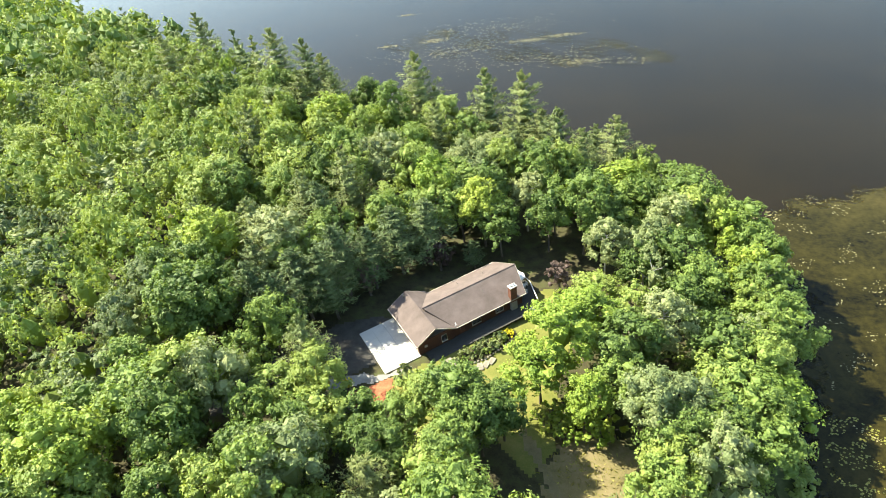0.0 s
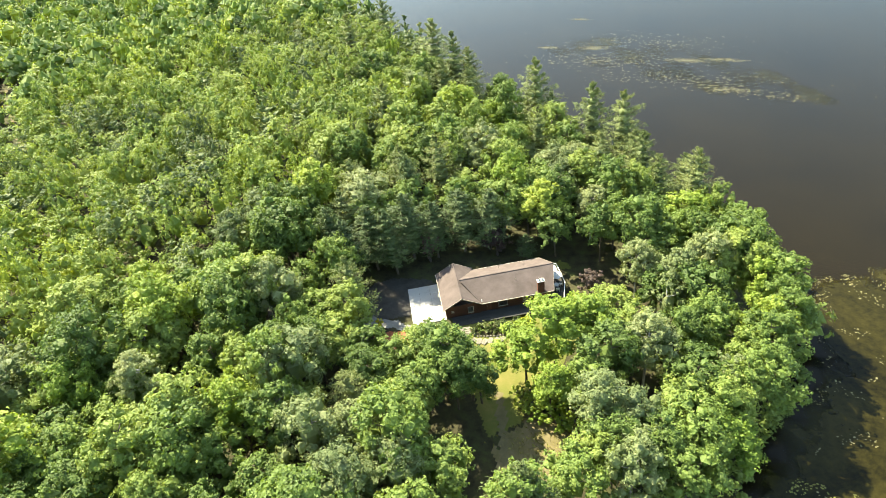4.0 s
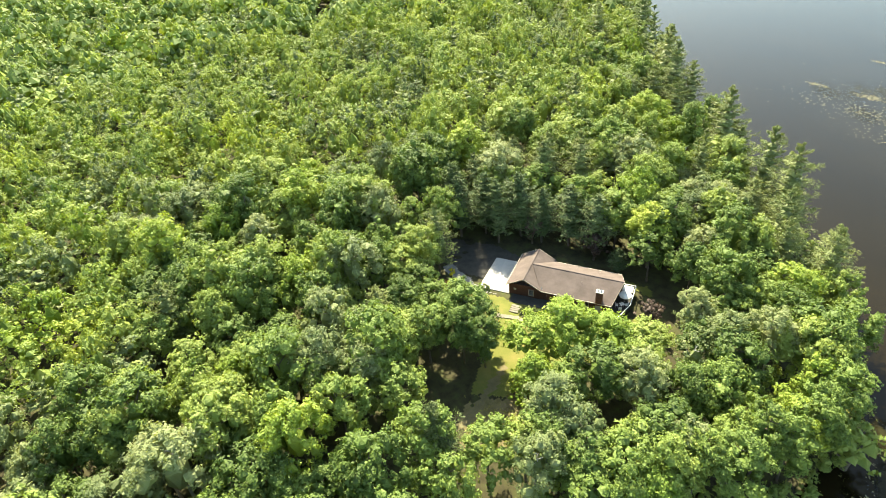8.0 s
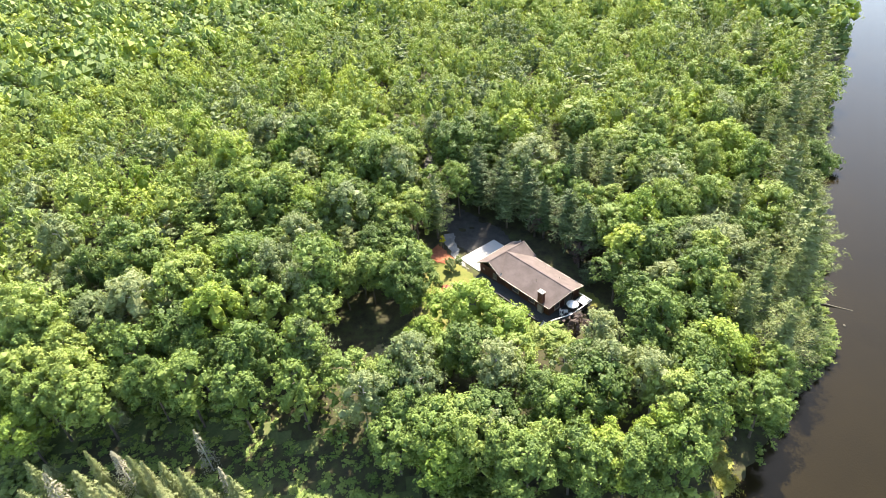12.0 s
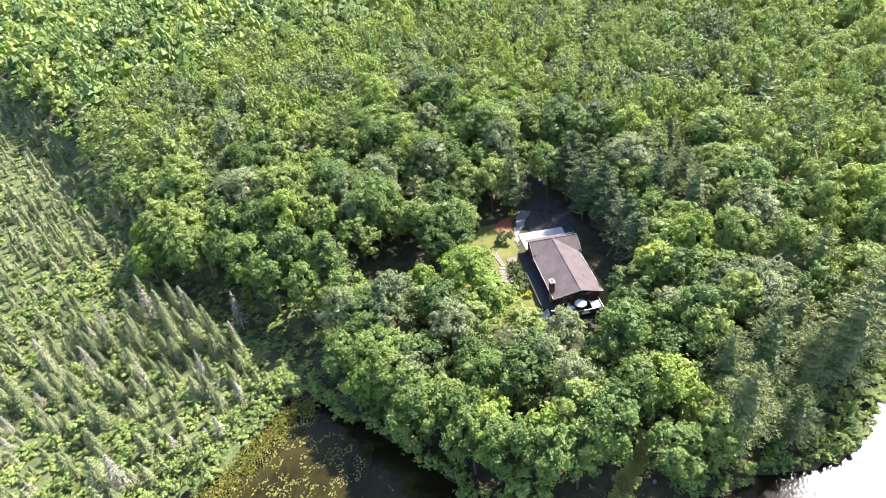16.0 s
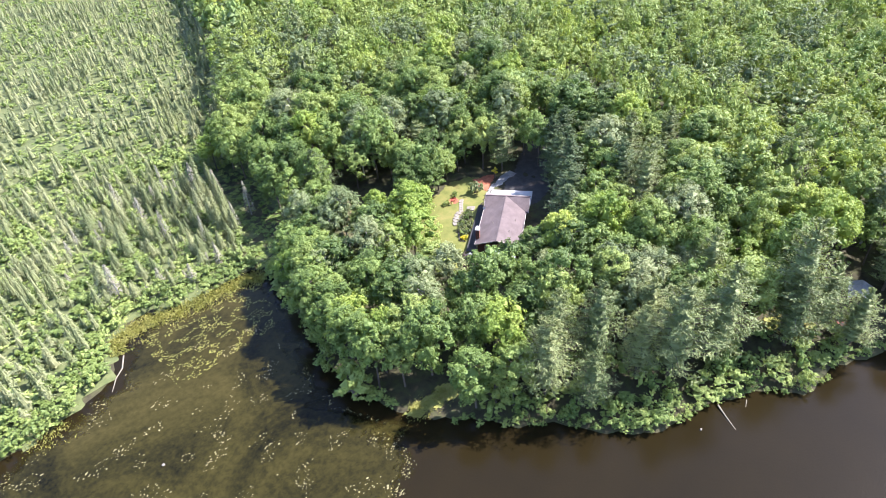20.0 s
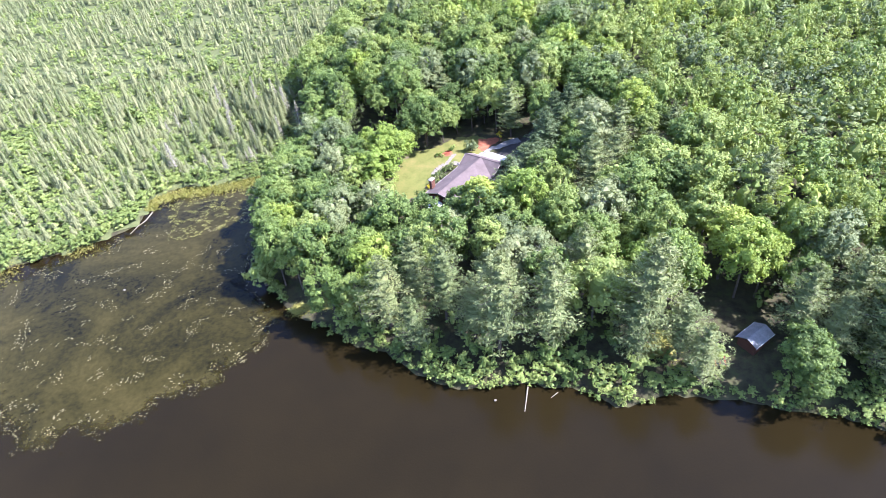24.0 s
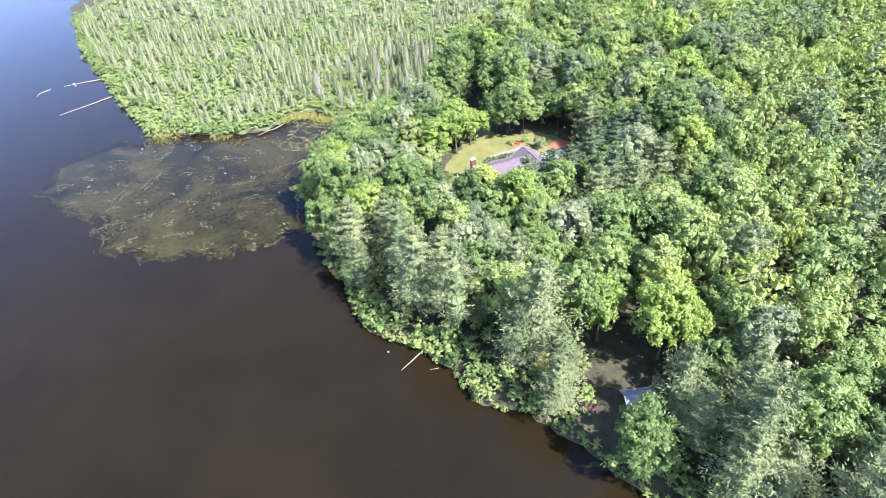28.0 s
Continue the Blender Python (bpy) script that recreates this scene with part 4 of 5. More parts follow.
rake("rake_board", (21.105, -0.05, EAVE), (PROW + 0.005, 5.05, RIDGE), (0.05, 0, 0))
rake("rake_board", (PROW + 0.005, 5.05, RIDGE), (21.105, 10.15, EAVE), (0.05, 0, 0))
for a, b in (((0, EAVE), (3.67, GRIDGE)), ((3.67, GRIDGE), (7.35, EAVE))):
    rake("rake_board", (a[0], -0.105, a[1]), (b[0], -0.105, b[1]), (0, -0.05, 0))
    rake("rake_board", (a[0], 10.755, a[1]), (b[0], 10.755, b[1]), (0, 0.05, 0))
for u, v, r, h in ((12.4, 8.2, 0.06, 0.35), (17.2, 7.3, 0.06, 0.3), (14.6, 3.2, 0.05, 0.3), (3.0, 10.2, 0.09, 0.55)):
    z = RIDGE - abs(v - 5.05) * (RIDGE - EAVE) / 5.1 if u > 6 else GRIDGE - 0.4
    chunk("roof_vent", [tube([(u, v, z - 0.2), (u, v, z + h)], [r, r], 8), tube([(u, v, z + h), (u, v, z + h + 0.06)], [r * 1.7, r * 1.2], 8)], TRIM, house)
dish = holder("satellite_dish")
dish.parent = house
chunk("mast", [tube([(7.2, 0.15, EAVE), (7.2, 0.15, EAVE + 0.55)], [0.035, 0.03], 6)], GALV, dish)
ring = [(math.cos(k * math.pi / 6), math.sin(k * math.pi / 6)) for k in range(12)]
v = np.array([(7.2 + 0.1 * r * r + 0.1, 0.05 + x * 0.36 * r, EAVE + 0.72 + y * 0.32 * r) for r in (0.1, 0.55, 1.0) for x, y in ring])
f = np.array([(j * 12 + i, j * 12 + (i + 1) % 12, (j + 1) * 12 + (i + 1) % 12, (j + 1) * 12 + i) for j in range(2) for i in range(12)])
chunk("reflector", [(v, f)], GALV, dish)
chunk("feed_arm", [tube([(7.2, 0.05, EAVE + 0.5), (7.65, -0.2, EAVE + 0.65)], [0.02, 0.02], 5)], GALV, dish)

# Brick chimney on the front wall.
chim = holder("chimney")
chim.parent = house
CU, CV, CW, CD, CT = 18.05, -0.12, 1.25, 0.85, 4.95
chunk("core", [box(CU + 0.03, CU + CW - 0.03, CV + 0.03, CV + CD - 0.03, BASE, CT)], MORTAR, chim)
bits = []
for k in range(36):
    z = 1.8 + k * 0.086
    off = (k % 2) * 0.11
    for i in range(6):
        a = CU + max(0, i * 0.215 - off)
        b = CU + min(CW, (i + 1) * 0.215 - off - 0.012)
        if b - a > 0.03:
            bits += [box(a, b, CV, CV + 0.06, z, z + 0.073), box(a, b, CV + CD - 0.06, CV + CD, z, z + 0.073)]
    for i in range(4):
        a, b = CV + 0.062 + i * 0.19, CV + 0.062 + (i + 1) * 0.19 - 0.012
        bits += [box(CU, CU + 0.06, a, min(b, CV + CD - 0.062), z, z + 0.073), box(CU + CW - 0.06, CU + CW, a, min(b, CV + CD - 0.062), z, z + 0.073)]
chunk("brickwork", bits, BRICK, chim)["kind"] = "stuff"
chunk("cap", [box(CU - 0.09, CU + CW + 0.09, CV - 0.09, CV + CD + 0.09, CT, CT + 0.12)], CONCRETE, chim, "pale concrete cap")
for k in (0.35, 0.9):
    chunk("flue_pot", [tube([(CU + k, CV + CD / 2, CT + 0.1), (CU + k, CV + CD / 2, CT + 0.5)], [0.17, 0.15], 10), tube([(CU + k, CV + CD / 2, CT + 0.5), (CU + k, CV + CD / 2, CT + 0.56)], [0.24, 0.2], 10)], WHITE, chim, "white flue pot")
tagged(house, "low ranch house with red-brown siding and brown shingle roof", "house")

# Deck along the front and round the lake end.
deck = holder("deck")
deck.matrix_basis = house.matrix_basis
DZ = -0.12
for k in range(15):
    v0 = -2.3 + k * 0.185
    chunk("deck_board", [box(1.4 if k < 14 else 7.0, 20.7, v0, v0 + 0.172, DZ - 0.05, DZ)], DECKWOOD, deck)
RAIL = [(22.7, -1.1), (24.2, 3.2), (24.2, 9.2), (20.9, 9.2)]
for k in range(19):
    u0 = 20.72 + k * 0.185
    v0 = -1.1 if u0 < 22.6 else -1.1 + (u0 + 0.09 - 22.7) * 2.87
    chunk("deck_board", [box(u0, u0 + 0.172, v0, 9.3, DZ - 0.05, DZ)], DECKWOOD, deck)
chunk("joist", [box(1.4, 20.7, -2.25, -2.15, DZ - 0.3, DZ - 0.06)], DECKWOOD, deck)
chunk("joist", [box(20.75, 22.7, -1.05, -0.95, DZ - 0.3, DZ - 0.06)], DECKWOOD, deck)
chunk("joist", [box(24.05, 24.15, 3.3, 9.1, DZ - 0.3, DZ - 0.06)], DECKWOOD, deck)
chunk("joist", [box(20.8, 24.0, 9.15, 9.25, DZ - 0.3, DZ - 0.06)], DECKWOOD, deck)
for (au, av), (bu, bv) in zip(RAIL, RAIL[1:]):
    n = max(1, round(math.hypot(bu - au, bv - av) / 2.2))
    for k in range(n):
        u, v = au + (bu - au) * k / n, av + (bv - av) * k / n
        chunk("post", [box(u - 0.05, u + 0.05, v - 0.05, v + 0.05, -3.4, DZ + 0.97)], DECKWOOD, deck)
    d = 0.07 / math.hypot(bu - au, bv - av)
    nu, nv = -(bv - av) * d, (bu - au) * d
    rail = [(au + nu, av + nv), (au - nu, av - nv), (bu - nu, bv - nv), (bu + nu, bv + nv)]
    solid("top_rail", [(u, v, DZ + 0.98) for u, v in rail] + [(u, v, DZ + 1.04) for u, v in rail], [(3, 2, 1, 0), (4, 5, 6, 7), (0, 1, 5, 4), (1, 2, 6, 5), (2, 3, 7, 6), (3, 0, 4, 7)], WHITE, deck, "white top rail")
    n = int(math.hypot(bu - au, bv - av) / 0.2)
    for k in range(1, n):
        u, v = au + (bu - au) * k / n, av + (bv - av) * k / n
        chunk("baluster", [box(u - 0.015, u + 0.015, v - 0.015, v + 0.015, DZ + 0.02, DZ + 0.978)], DECKWOOD, deck)
for u in (1.5, 4.7, 7.9, 11.1, 14.3, 17.5, 20.6):
    chunk("post", [box(u - 0.06, u + 0.06, -2.13, -2.01, -2.6, DZ - 0.052)], DECKWOOD, deck)
tagged(deck, "grey board deck with white railing beside the house", "deck")


def at_house(u, v, z=0.0, turn=0.0):
    q = house.matrix_basis @ Vector((u, v, z))
    return pose(q.x, q.y, q.z, 0, 0, HOUSE_TURN + turn)


def umbrella(m, label, r=1.25):
    ob = holder("patio_umbrella")
    ob.matrix_basis = m
    chunk("base", [tube([(0, 0, 0), (0, 0, 0.12)], [0.28, 0.24], 12)], DARKMETAL, ob)
    chunk("pole", [tube([(0, 0, 0.1), (0, 0, 2.35)], [0.025, 0.025], 6)], WHITE, ob)
    rim = [(r * math.cos(k * math.pi / 4), r * math.sin(k * math.pi / 4), 1.85) for k in range(8)]
    mid = [(x * 0.5, y * 0.5, 2.17) for x, y, z in rim]
    skirt = [(x * 1.01, y * 1.01, 1.68) for x, y, z in rim]
    v = np.array([(0, 0, 2.35)] + mid + rim + skirt)
    q = [(1 + i + 8 * j, 1 + (i + 1) % 8 + 8 * j, 9 + (i + 1) % 8 + 8 * j, 9 + i + 8 * j) for j in range(2) for i in range(8)]
    t = [(0, 1 + i, 1 + (i + 1) % 8) for i in range(8)]
    part("canopy", mesh_of("canopy", [(v, np.array(q), 0), (v, np.array(t), 0)], [WHITE]), ob)
    return tagged(ob, label, "umbrella")


umbrella(at_house(22.9, 4.9, DZ), "open white patio umbrella on the deck")
table = holder("patio_table")
table.matrix_basis = at_house(22.6, 3.3, DZ)
chunk("tabletop", [tube([(0, 0, 0.7), (0, 0, 0.74)], [0.62, 0.62], 16), (np.array([(0.62 * math.cos(k * math.pi / 8), 0.62 * math.sin(k * math.pi / 8), 0.742) for k in range(16)]), np.array([[0, 4 * 1, 8, 12]]))], WHITE, table)
for k in range(4):
    chunk("leg", [tube([(0.42 * math.cos(k * 1.57), 0.42 * math.sin(k * 1.57), 0), (0.3 * math.cos(k * 1.57), 0.3 * math.sin(k * 1.57), 0.7)], [0.025, 0.025], 5)], WHITE, table)
tagged(table, "round white patio table on the deck", "table")


def patio_chair(m, label):
    ob = holder("patio_chair")
    ob.matrix_basis = m
    chunk("seat", [box(-0.26, 0.26, -0.26, 0.26, 0.4, 0.45)], WHITE, ob)
    chunk("backrest", [box(-0.26, 0.26, 0.24, 0.29, 0.45, 0.95)], WHITE, ob)
    for x in (-0.24, 0.24):
        for y in (-0.24, 0.24):
            chunk("leg", [box(x - 0.025, x + 0.025, y - 0.025, y + 0.025, 0, 0.4)], WHITE, ob)
        chunk("armrest", [box(x - 0.03, x + 0.03, -0.26, 0.24, 0.62, 0.66)], WHITE, ob)
    return tagged(ob, label, "chair", "patio chairs")


for u, v, t in ((21.7, 3.0, 100), (23.5, 3.6, -80), (22.5, 2.2, 180)):
    patio_chair(at_house(u, v, DZ, t), "white plastic patio chair on the grey deck")
tub = holder("hot_tub")
tub.matrix_basis = at_house(22.9, 8.0, DZ)
chunk("cabinet", [box(-0.95, 0.95, -0.85, 0.85, 0, 0.85)], DECKWOOD, tub)
chunk("cover", [box(-1.0, -0.01, -0.9, 0.9, 0.85, 0.97), box(0.01, 1.0, -0.9, 0.9, 0.85, 0.97)], WHITE, tub, "white folding cover")
tagged(tub, "covered hot tub with a white lid on the deck", "hot tub")
landing = holder("deck_steps")
lm = at_house(21.7, -2.15)
landing.matrix_basis = pose(lm.translation.x, lm.translation.y, FLOOR - 1.3, 0, 0, HOUSE_TURN)
for k in range(5):
    chunk("tread", [box(-0.9, 0.9, 0.7 - 0.3 * k, 0.98 - 0.3 * k, 0.95 - 0.2 * k, 1.0 - 0.2 * k)], CONCRETE, landing)
chunk("stringer", [box(-0.95, -0.9, -0.5, 1.0, -0.9, 0.12), box(0.9, 0.95, -0.5, 1.0, -0.9, 0.12)], DECKWOOD, landing)
tagged(landing, "pale steps from the deck to the lawn", "steps")


# ---- yard ----
LAWN = noisy("mown_grass", (0.075, 0.09, 0.018), (0.128, 0.134, 0.03), 0.22, 0.95, c=(0.19, 0.158, 0.052), fine=6, bump=0.3)
SAND = noisy("sandy_track", (0.12, 0.10, 0.05), (0.18, 0.15, 0.08), 0.5, 0.95, fine=6, bump=0.3)
GRAVEL = noisy("pale_gravel", (0.15, 0.142, 0.13), (0.29, 0.275, 0.25), 0.9, 0.95, fine=14, bump=0.5)
ASPHALT = noisy("worn_asphalt", (0.04, 0.036, 0.031), (0.07, 0.064, 0.056), 0.7, 0.9, fine=12, bump=0.3)
MULCH = noisy("red_mulch", (0.2, 0.06, 0.03), (0.38, 0.14, 0.07), 1.5, 0.95, fine=18, bump=0.6)
STONE = noisy("pale_fieldstone", (0.13, 0.115, 0.088), (0.235, 0.21, 0.165), 2.0, 0.9, fine=14, bump=0.5)
ROUGH_GRASS = noisy("rough_yellow_grass", (0.13, 0.145, 0.03), (0.23, 0.23, 0.058), 0.5, 0.95, c=(0.27, 0.2, 0.065), fine=6, bump=0.5)
GRASSBLADE = foliage("marsh_grass", (0.14, 0.155, 0.03), (0.24, 0.248, 0.052), (0.33, 0.29, 0.085), 0.3)


def patch(name, outline, lift, mat, label, category, step=0.5, ragged=0.35, kind="structure"):
    """A ground cover inside an outline, lying on the land with an uneven edge."""
    ox, oy = zip(*outline)
    def keep(x, y):
        d, inside = segments(x, y, outline, True)
        return np.where(inside, d, -d) + ragged * wave(x, y, 0.9, lift * 50) > 0
    ob = sheet(name, np.arange(min(ox) - 1, max(ox) + 1, step), np.arange(min(oy) - 1, max(oy) + 1, step), lift, mat, keep)
    return tagged(ob, label, category, kind=kind)


def ribbon(name, line, width, lift, mat, label, step=0.6):
    ox, oy = zip(*line)
    def keep(x, y):
        return segments(x, y, line, False)[0] + 0.25 * wave(x, y, 1.1, 0.3) < width / 2
    w = width
    return tagged(sheet(name, np.arange(min(ox) - w, max(ox) + w, step), np.arange(min(oy) - w, max(oy) + w, step), lift, mat, keep), label, "track", kind="structure")


patch("lawn", [(-24, 53.5), (-22, 50), (-16, 47.5), (-9, 49), (-5, 48), (-3, 45), (1, 41), (6, 47), (7, 50), (5, 56), (8, 61), (9, 70), (7, 78), (1, 74), (-3, 68), (-9, 64), (-16, 60), (-20, 58)],
      0.05, LAWN, "mown lawn with dry yellow patches", "lawn")
patch("back_lawn", [(-12.5, 75.5), (-7, 79.5), (-2, 82.5), (2, 84.5), (1, 86.5), (-5, 84), (-11, 80), (-14, 77)], 0.05, LAWN, "shaded strip of lawn behind the house", "lawn")
DRY = noisy("dry_sandy_grass", (0.085, 0.075, 0.03), (0.15, 0.125, 0.055), 0.4, 0.95, c=(0.2, 0.155, 0.09), fine=5, bump=0.4)
patch("sandy_clearing", [(3, 38), (8, 34), (14, 39), (16, 44.5), (12, 48.5), (6, 48), (3, 43)], 0.05, DRY, "dry sandy clearing with rough grass", "clearing", ragged=0.7)
ribbon("path", [(-0.4, 49.0), (2.4, 43), (4.6, 37.5), (6, 30)], 1.3, 0.08, SAND, "narrow sandy path through the grass")
patch("driveway", [(-21, 70.5), (-24.5, 71.5), (-31, 70), (-36, 66), (-42, 60), (-50, 55), (-70, 60), (-70, 56), (-50, 50.5), (-40, 53), (-33, 57), (-28, 58), (-22.5, 61)], 0.05, ASPHALT, "dark asphalt driveway in tree shade", "driveway", ragged=0.12)
patch("gravel_apron", [(-15.6, 60.6), (-18.0, 58.9), (-21.2, 57.6), (-25, 56.4), (-29, 55.6), (-31.5, 56.2), (-31.2, 58.4), (-28, 58.4), (-24, 58.6), (-20.6, 58.4)], 0.085, GRAVEL, "pale gravel along the driveway's edge", "gravel", step=0.3, ragged=0.3)
patch("mulch_bed", [(-21.5, 51.5), (-26, 52.8), (-28, 54.3), (-24, 56), (-19.8, 57.6), (-19.5, 55)], 0.12, MULCH, "orange-red mulch bed with young plants", "mulch bed", step=0.3, ragged=0.2)
patch("mulch_circle", [(-10.8 + 1.5 * math.cos(k * 0.7), 54.2 + 1.3 * math.sin(k * 0.7)) for k in range(9)], 0.12, MULCH, "round red mulch bed round a bench", "mulch bed", step=0.25, ragged=0.1)
slab_holder = holder("concrete_apron")
slab_holder.matrix_basis = pose(*HOUSE_AT, FLOOR, 0, 0, HOUSE_TURN)
for i in range(3):
    for j in range(4):
        chunk("slab", [box(-6.0 + i * 2.15, -3.87 + i * 2.15, 0.05 + j * 2.65, 2.68 + j * 2.65, -0.45, -0.08)], CONCRETE, slab_holder)
tagged(slab_holder, "pale concrete apron in front of the garage", "driveway")

# Garden bed in front of the deck, with stones, shrubs and yellow flowers.
BED = [(-10.6, 60.4), (-8.5, 59.8), (-5.2, 61.2), (-2.3, 64.0), (0.2, 66.6), (-0.6, 67.8), (-3.6, 66.6), (-7.2, 63.8)]
patch("flower_bed", BED, 0.12, FLOOR_MAT, "dark soil of the planted bed", "flower bed", step=0.3, ragged=0.1)
FLOWER = foliage("yellow_blooms", (0.4, 0.42, 0.03), (0.55, 0.5, 0.03), (0.65, 0.6, 0.05), 0.3)
make_kind("plant", 3, broad_tree("garden_plant", LEAF, height=1.0, radius=0.65, boughs=4, tufts=16, leaves=130, size=0.2, depth=0.97, count=3), "leafy green garden plant in the bed", "plant", "bed plants")
make_kind("pale_plant", 2, broad_tree("hosta", LEAF_GREY, height=0.8, radius=0.7, boughs=4, tufts=16, leaves=120, size=0.24, depth=0.97, count=3), "pale variegated hosta in the bed", "plant", "hostas")
make_kind("yellow_plant", 2, broad_tree("flowering_shrub", FLOWER, height=1.0, radius=0.8, boughs=5, tufts=16, leaves=160, size=0.18, depth=0.97, count=3), "round shrub covered with yellow flowers", "shrub", "yellow shrubs")
make_kind("silver", 1, broad_tree("silver_shrub", LEAF_GREY, height=2.6, radius=2.1, boughs=8, tufts=16, leaves=600, size=0.26, depth=0.97, count=5), "grey-green rounded shrub on the lawn", "shrub", "lawn shrubs")
random.seed(11)
rows = [(-9.6, 60.6), (-8.4, 61.0), (-8.6, 62.2), (-7.2, 61.3), (-7.0, 62.6), (-6.0, 61.9), (-5.9, 63.2), (-5.0, 62.4), (-4.8, 64.1), (-4.0, 63.4), (-3.9, 65.1), (-3.0, 64.5), (-2.9, 65.9), (-1.9, 65.2), (-6.4, 64.1), (-5.5, 65.0)]
for i, (x, y) in enumerate(rows):
    plant("plant" if i % 3 == 1 else "pale_plant", x, y, random.uniform(0.7, 1.4))
for x, y in ((-2.1, 66.6), (-1.2, 66.4), (-1.5, 67.3)):
    plant("yellow_plant", x, y, random.uniform(0.8, 1.05))
plant("silver", -17.2, 56.0, 3.0)
for x, y, h in ((-9.0, 54.4, 1.0), (-12.6, 53.0, 1.1), (-13.6, 52.2, 0.9), (-8.0, 53.6, 0.8)):
    plant("plant", x, y, h, wide=1.4)
make_kind("young", 1, broad_tree("young_tree", FLOWER, height=3.4, radius=0.9, boughs=5, tufts=16, leaves=200, size=0.26, depth=0.75, count=4), "slender young tree with golden leaves in the mulch", "tree", "young trees")
plant("young", -26.2, 55.2, 3.4)


def stone_mesh(seed, sx, sy, sz):
    r = np.random.default_rng(seed)
    v, f = ICO
    return v * [sx, sy, sz] * r.uniform(0.75, 1.15, (len(v), 1)), f


STONES = [mesh_of("stone", [(*stone_mesh(k, 0.3, 0.24, 0.2), 0)], [STONE]) for k in range(4)]
edge = holder("stone_edging")
line = BED[:5]
for (ax, ay), (bx, by) in zip(line, line[1:]):
    n = int(math.hypot(bx - ax, by - ay) / 0.55)
    for k in range(n):
        x, y = ax + (bx - ax) * k / n, ay + (by - ay) * k / n
        o = part("stone", random.choice(STONES), edge)
        o.matrix_basis = pose(x, y, ground_z(x, y) + 0.14, 0, 0, random.uniform(0, 360)) @ Matrix.Scale(random.uniform(0.7, 1.2), 4)
tagged(edge, "row of pale fieldstones edging the bed", "stone edging")
SLABS = [mesh_of("stepping_stone", [(np.array([(x * s * 0.78, y * s * 0.52, z) for z, s in ((0, 1.0), (0.12, 0.96)) for x, y in ((-1, -0.8), (0.2, -1), (1, -0.7), (0.95, 0.8), (-0.1, 1), (-0.9, 0.75))]),
                                    np.array([(i, (i + 1) % 6, 6 + (i + 1) % 6, 6 + i) for i in range(6)]), 0),
                                   (np.array([(x * 0.749, y * 0.499, 0.12) for x, y in ((-1, -0.8), (0.2, -1), (1, -0.7), (0.95, 0.8), (-0.1, 1), (-0.9, 0.75))]), np.array([(0, 1, 2, 3, 4, 5)]), 0)], [STONE])]
for x, y, t in ((-11.3, 56.5, 20), (-10.5, 57.2, 40), (-9.8, 57.9, 35), (-9.0, 58.6, 60), (-7.9, 58.8, 95), (-6.9, 59.1, 80), (-6.0, 59.7, 100), (-5.1, 60.2, 70), (-4.2, 60.9, 60), (-12.1, 55.8, 15)):
    o = new("stepping_stone", SLABS[0])
    o.matrix_basis = pose(x, y, ground_z(x, y) + 0.06, 0, 0, t)
    tagged(o, "flat pale stepping stone in the lawn", "stepping stone", "stepping stones")
stairs = holder("stone_steps")
for k in range(4):
    o = part("step", SLABS[0], stairs)
    x, y = -10.6 - 0.25 * k, 59.4 + 0.42 * k
    o.matrix_basis = pose(x, y, ground_z(x, y) + 0.05 + 0.05 * k, 0, 0, HOUSE_TURN) @ Matrix.Diagonal((1.25, 0.62, 1.4, 1))
tagged(stairs, "short flight of pale stone steps", "steps")
bench = holder("garden_bench")
REDWOOD = noisy("red_paint", (0.2, 0.04, 0.028), (0.3, 0.07, 0.045), 4, 0.6)
bench.matrix_basis = pose(-10.8, 54.3, ground_z(-10.8, 54.3) + 0.1, 0, 0, 150)
for k in range(4):
    chunk("seat_slat", [box(-0.7, 0.7, -0.22 + k * 0.115, -0.12 + k * 0.115, 0.42, 0.45)], REDWOOD, bench)
for k in range(3):
    chunk("back_slat", [box(-0.7, 0.7, 0.26, 0.29, 0.52 + k * 0.14, 0.62 + k * 0.14)], REDWOOD, bench)
for x in (-0.62, 0.62):
    chunk("leg", [box(x - 0.03, x + 0.03, -0.22, -0.16, 0, 0.42)], REDWOOD, bench)
    chunk("leg", [box(x - 0.03, x + 0.03, 0.22, 0.26, 0, 0.95)], REDWOOD, bench)
tagged(bench, "red wooden bench in the mulch bed", "bench")

# ---- shore: shed, glades, marsh, pads, logs ----
shed = holder("boat_shed")
shed.matrix_basis = pose(-37.8, 140.6, ground_z(-37.8, 140.6), 0, 0, 15)
SHEDROOF = noisy("grey_metal_roof", (0.19, 0.19, 0.185), (0.34, 0.335, 0.32), 0.8, 0.55, fine=5)
for a, b, c, d in ((-2.4, 2.4, -1.7, -1.6), (-2.4, 2.4, 1.6, 1.7), (-2.4, -2.3, -1.6, 1.6), (2.3, 2.4, -1.6, 1.6)):
    chunk("wall", [box(a, b, c, d, -0.3, 2.1)], SIDING, shed)
for s in (-1, 1):
    for k in range(9):
        x0 = -2.75 + k * 0.612
        q = [(x0, s * 2.0, 2.0), (x0 + 0.6, s * 2.0, 2.0), (x0 + 0.6, 0, 3.0), (x0, 0, 3.0)]
        v = q + [(x, y, z - 0.05) for x, y, z in q]
        solid("roof_panel", v, [(0, 1, 2, 3), (7, 6, 5, 4), (0, 4, 5, 1), (1, 5, 6, 2), (2, 6, 7, 3), (3, 7, 4, 0)], SHEDROOF, shed)
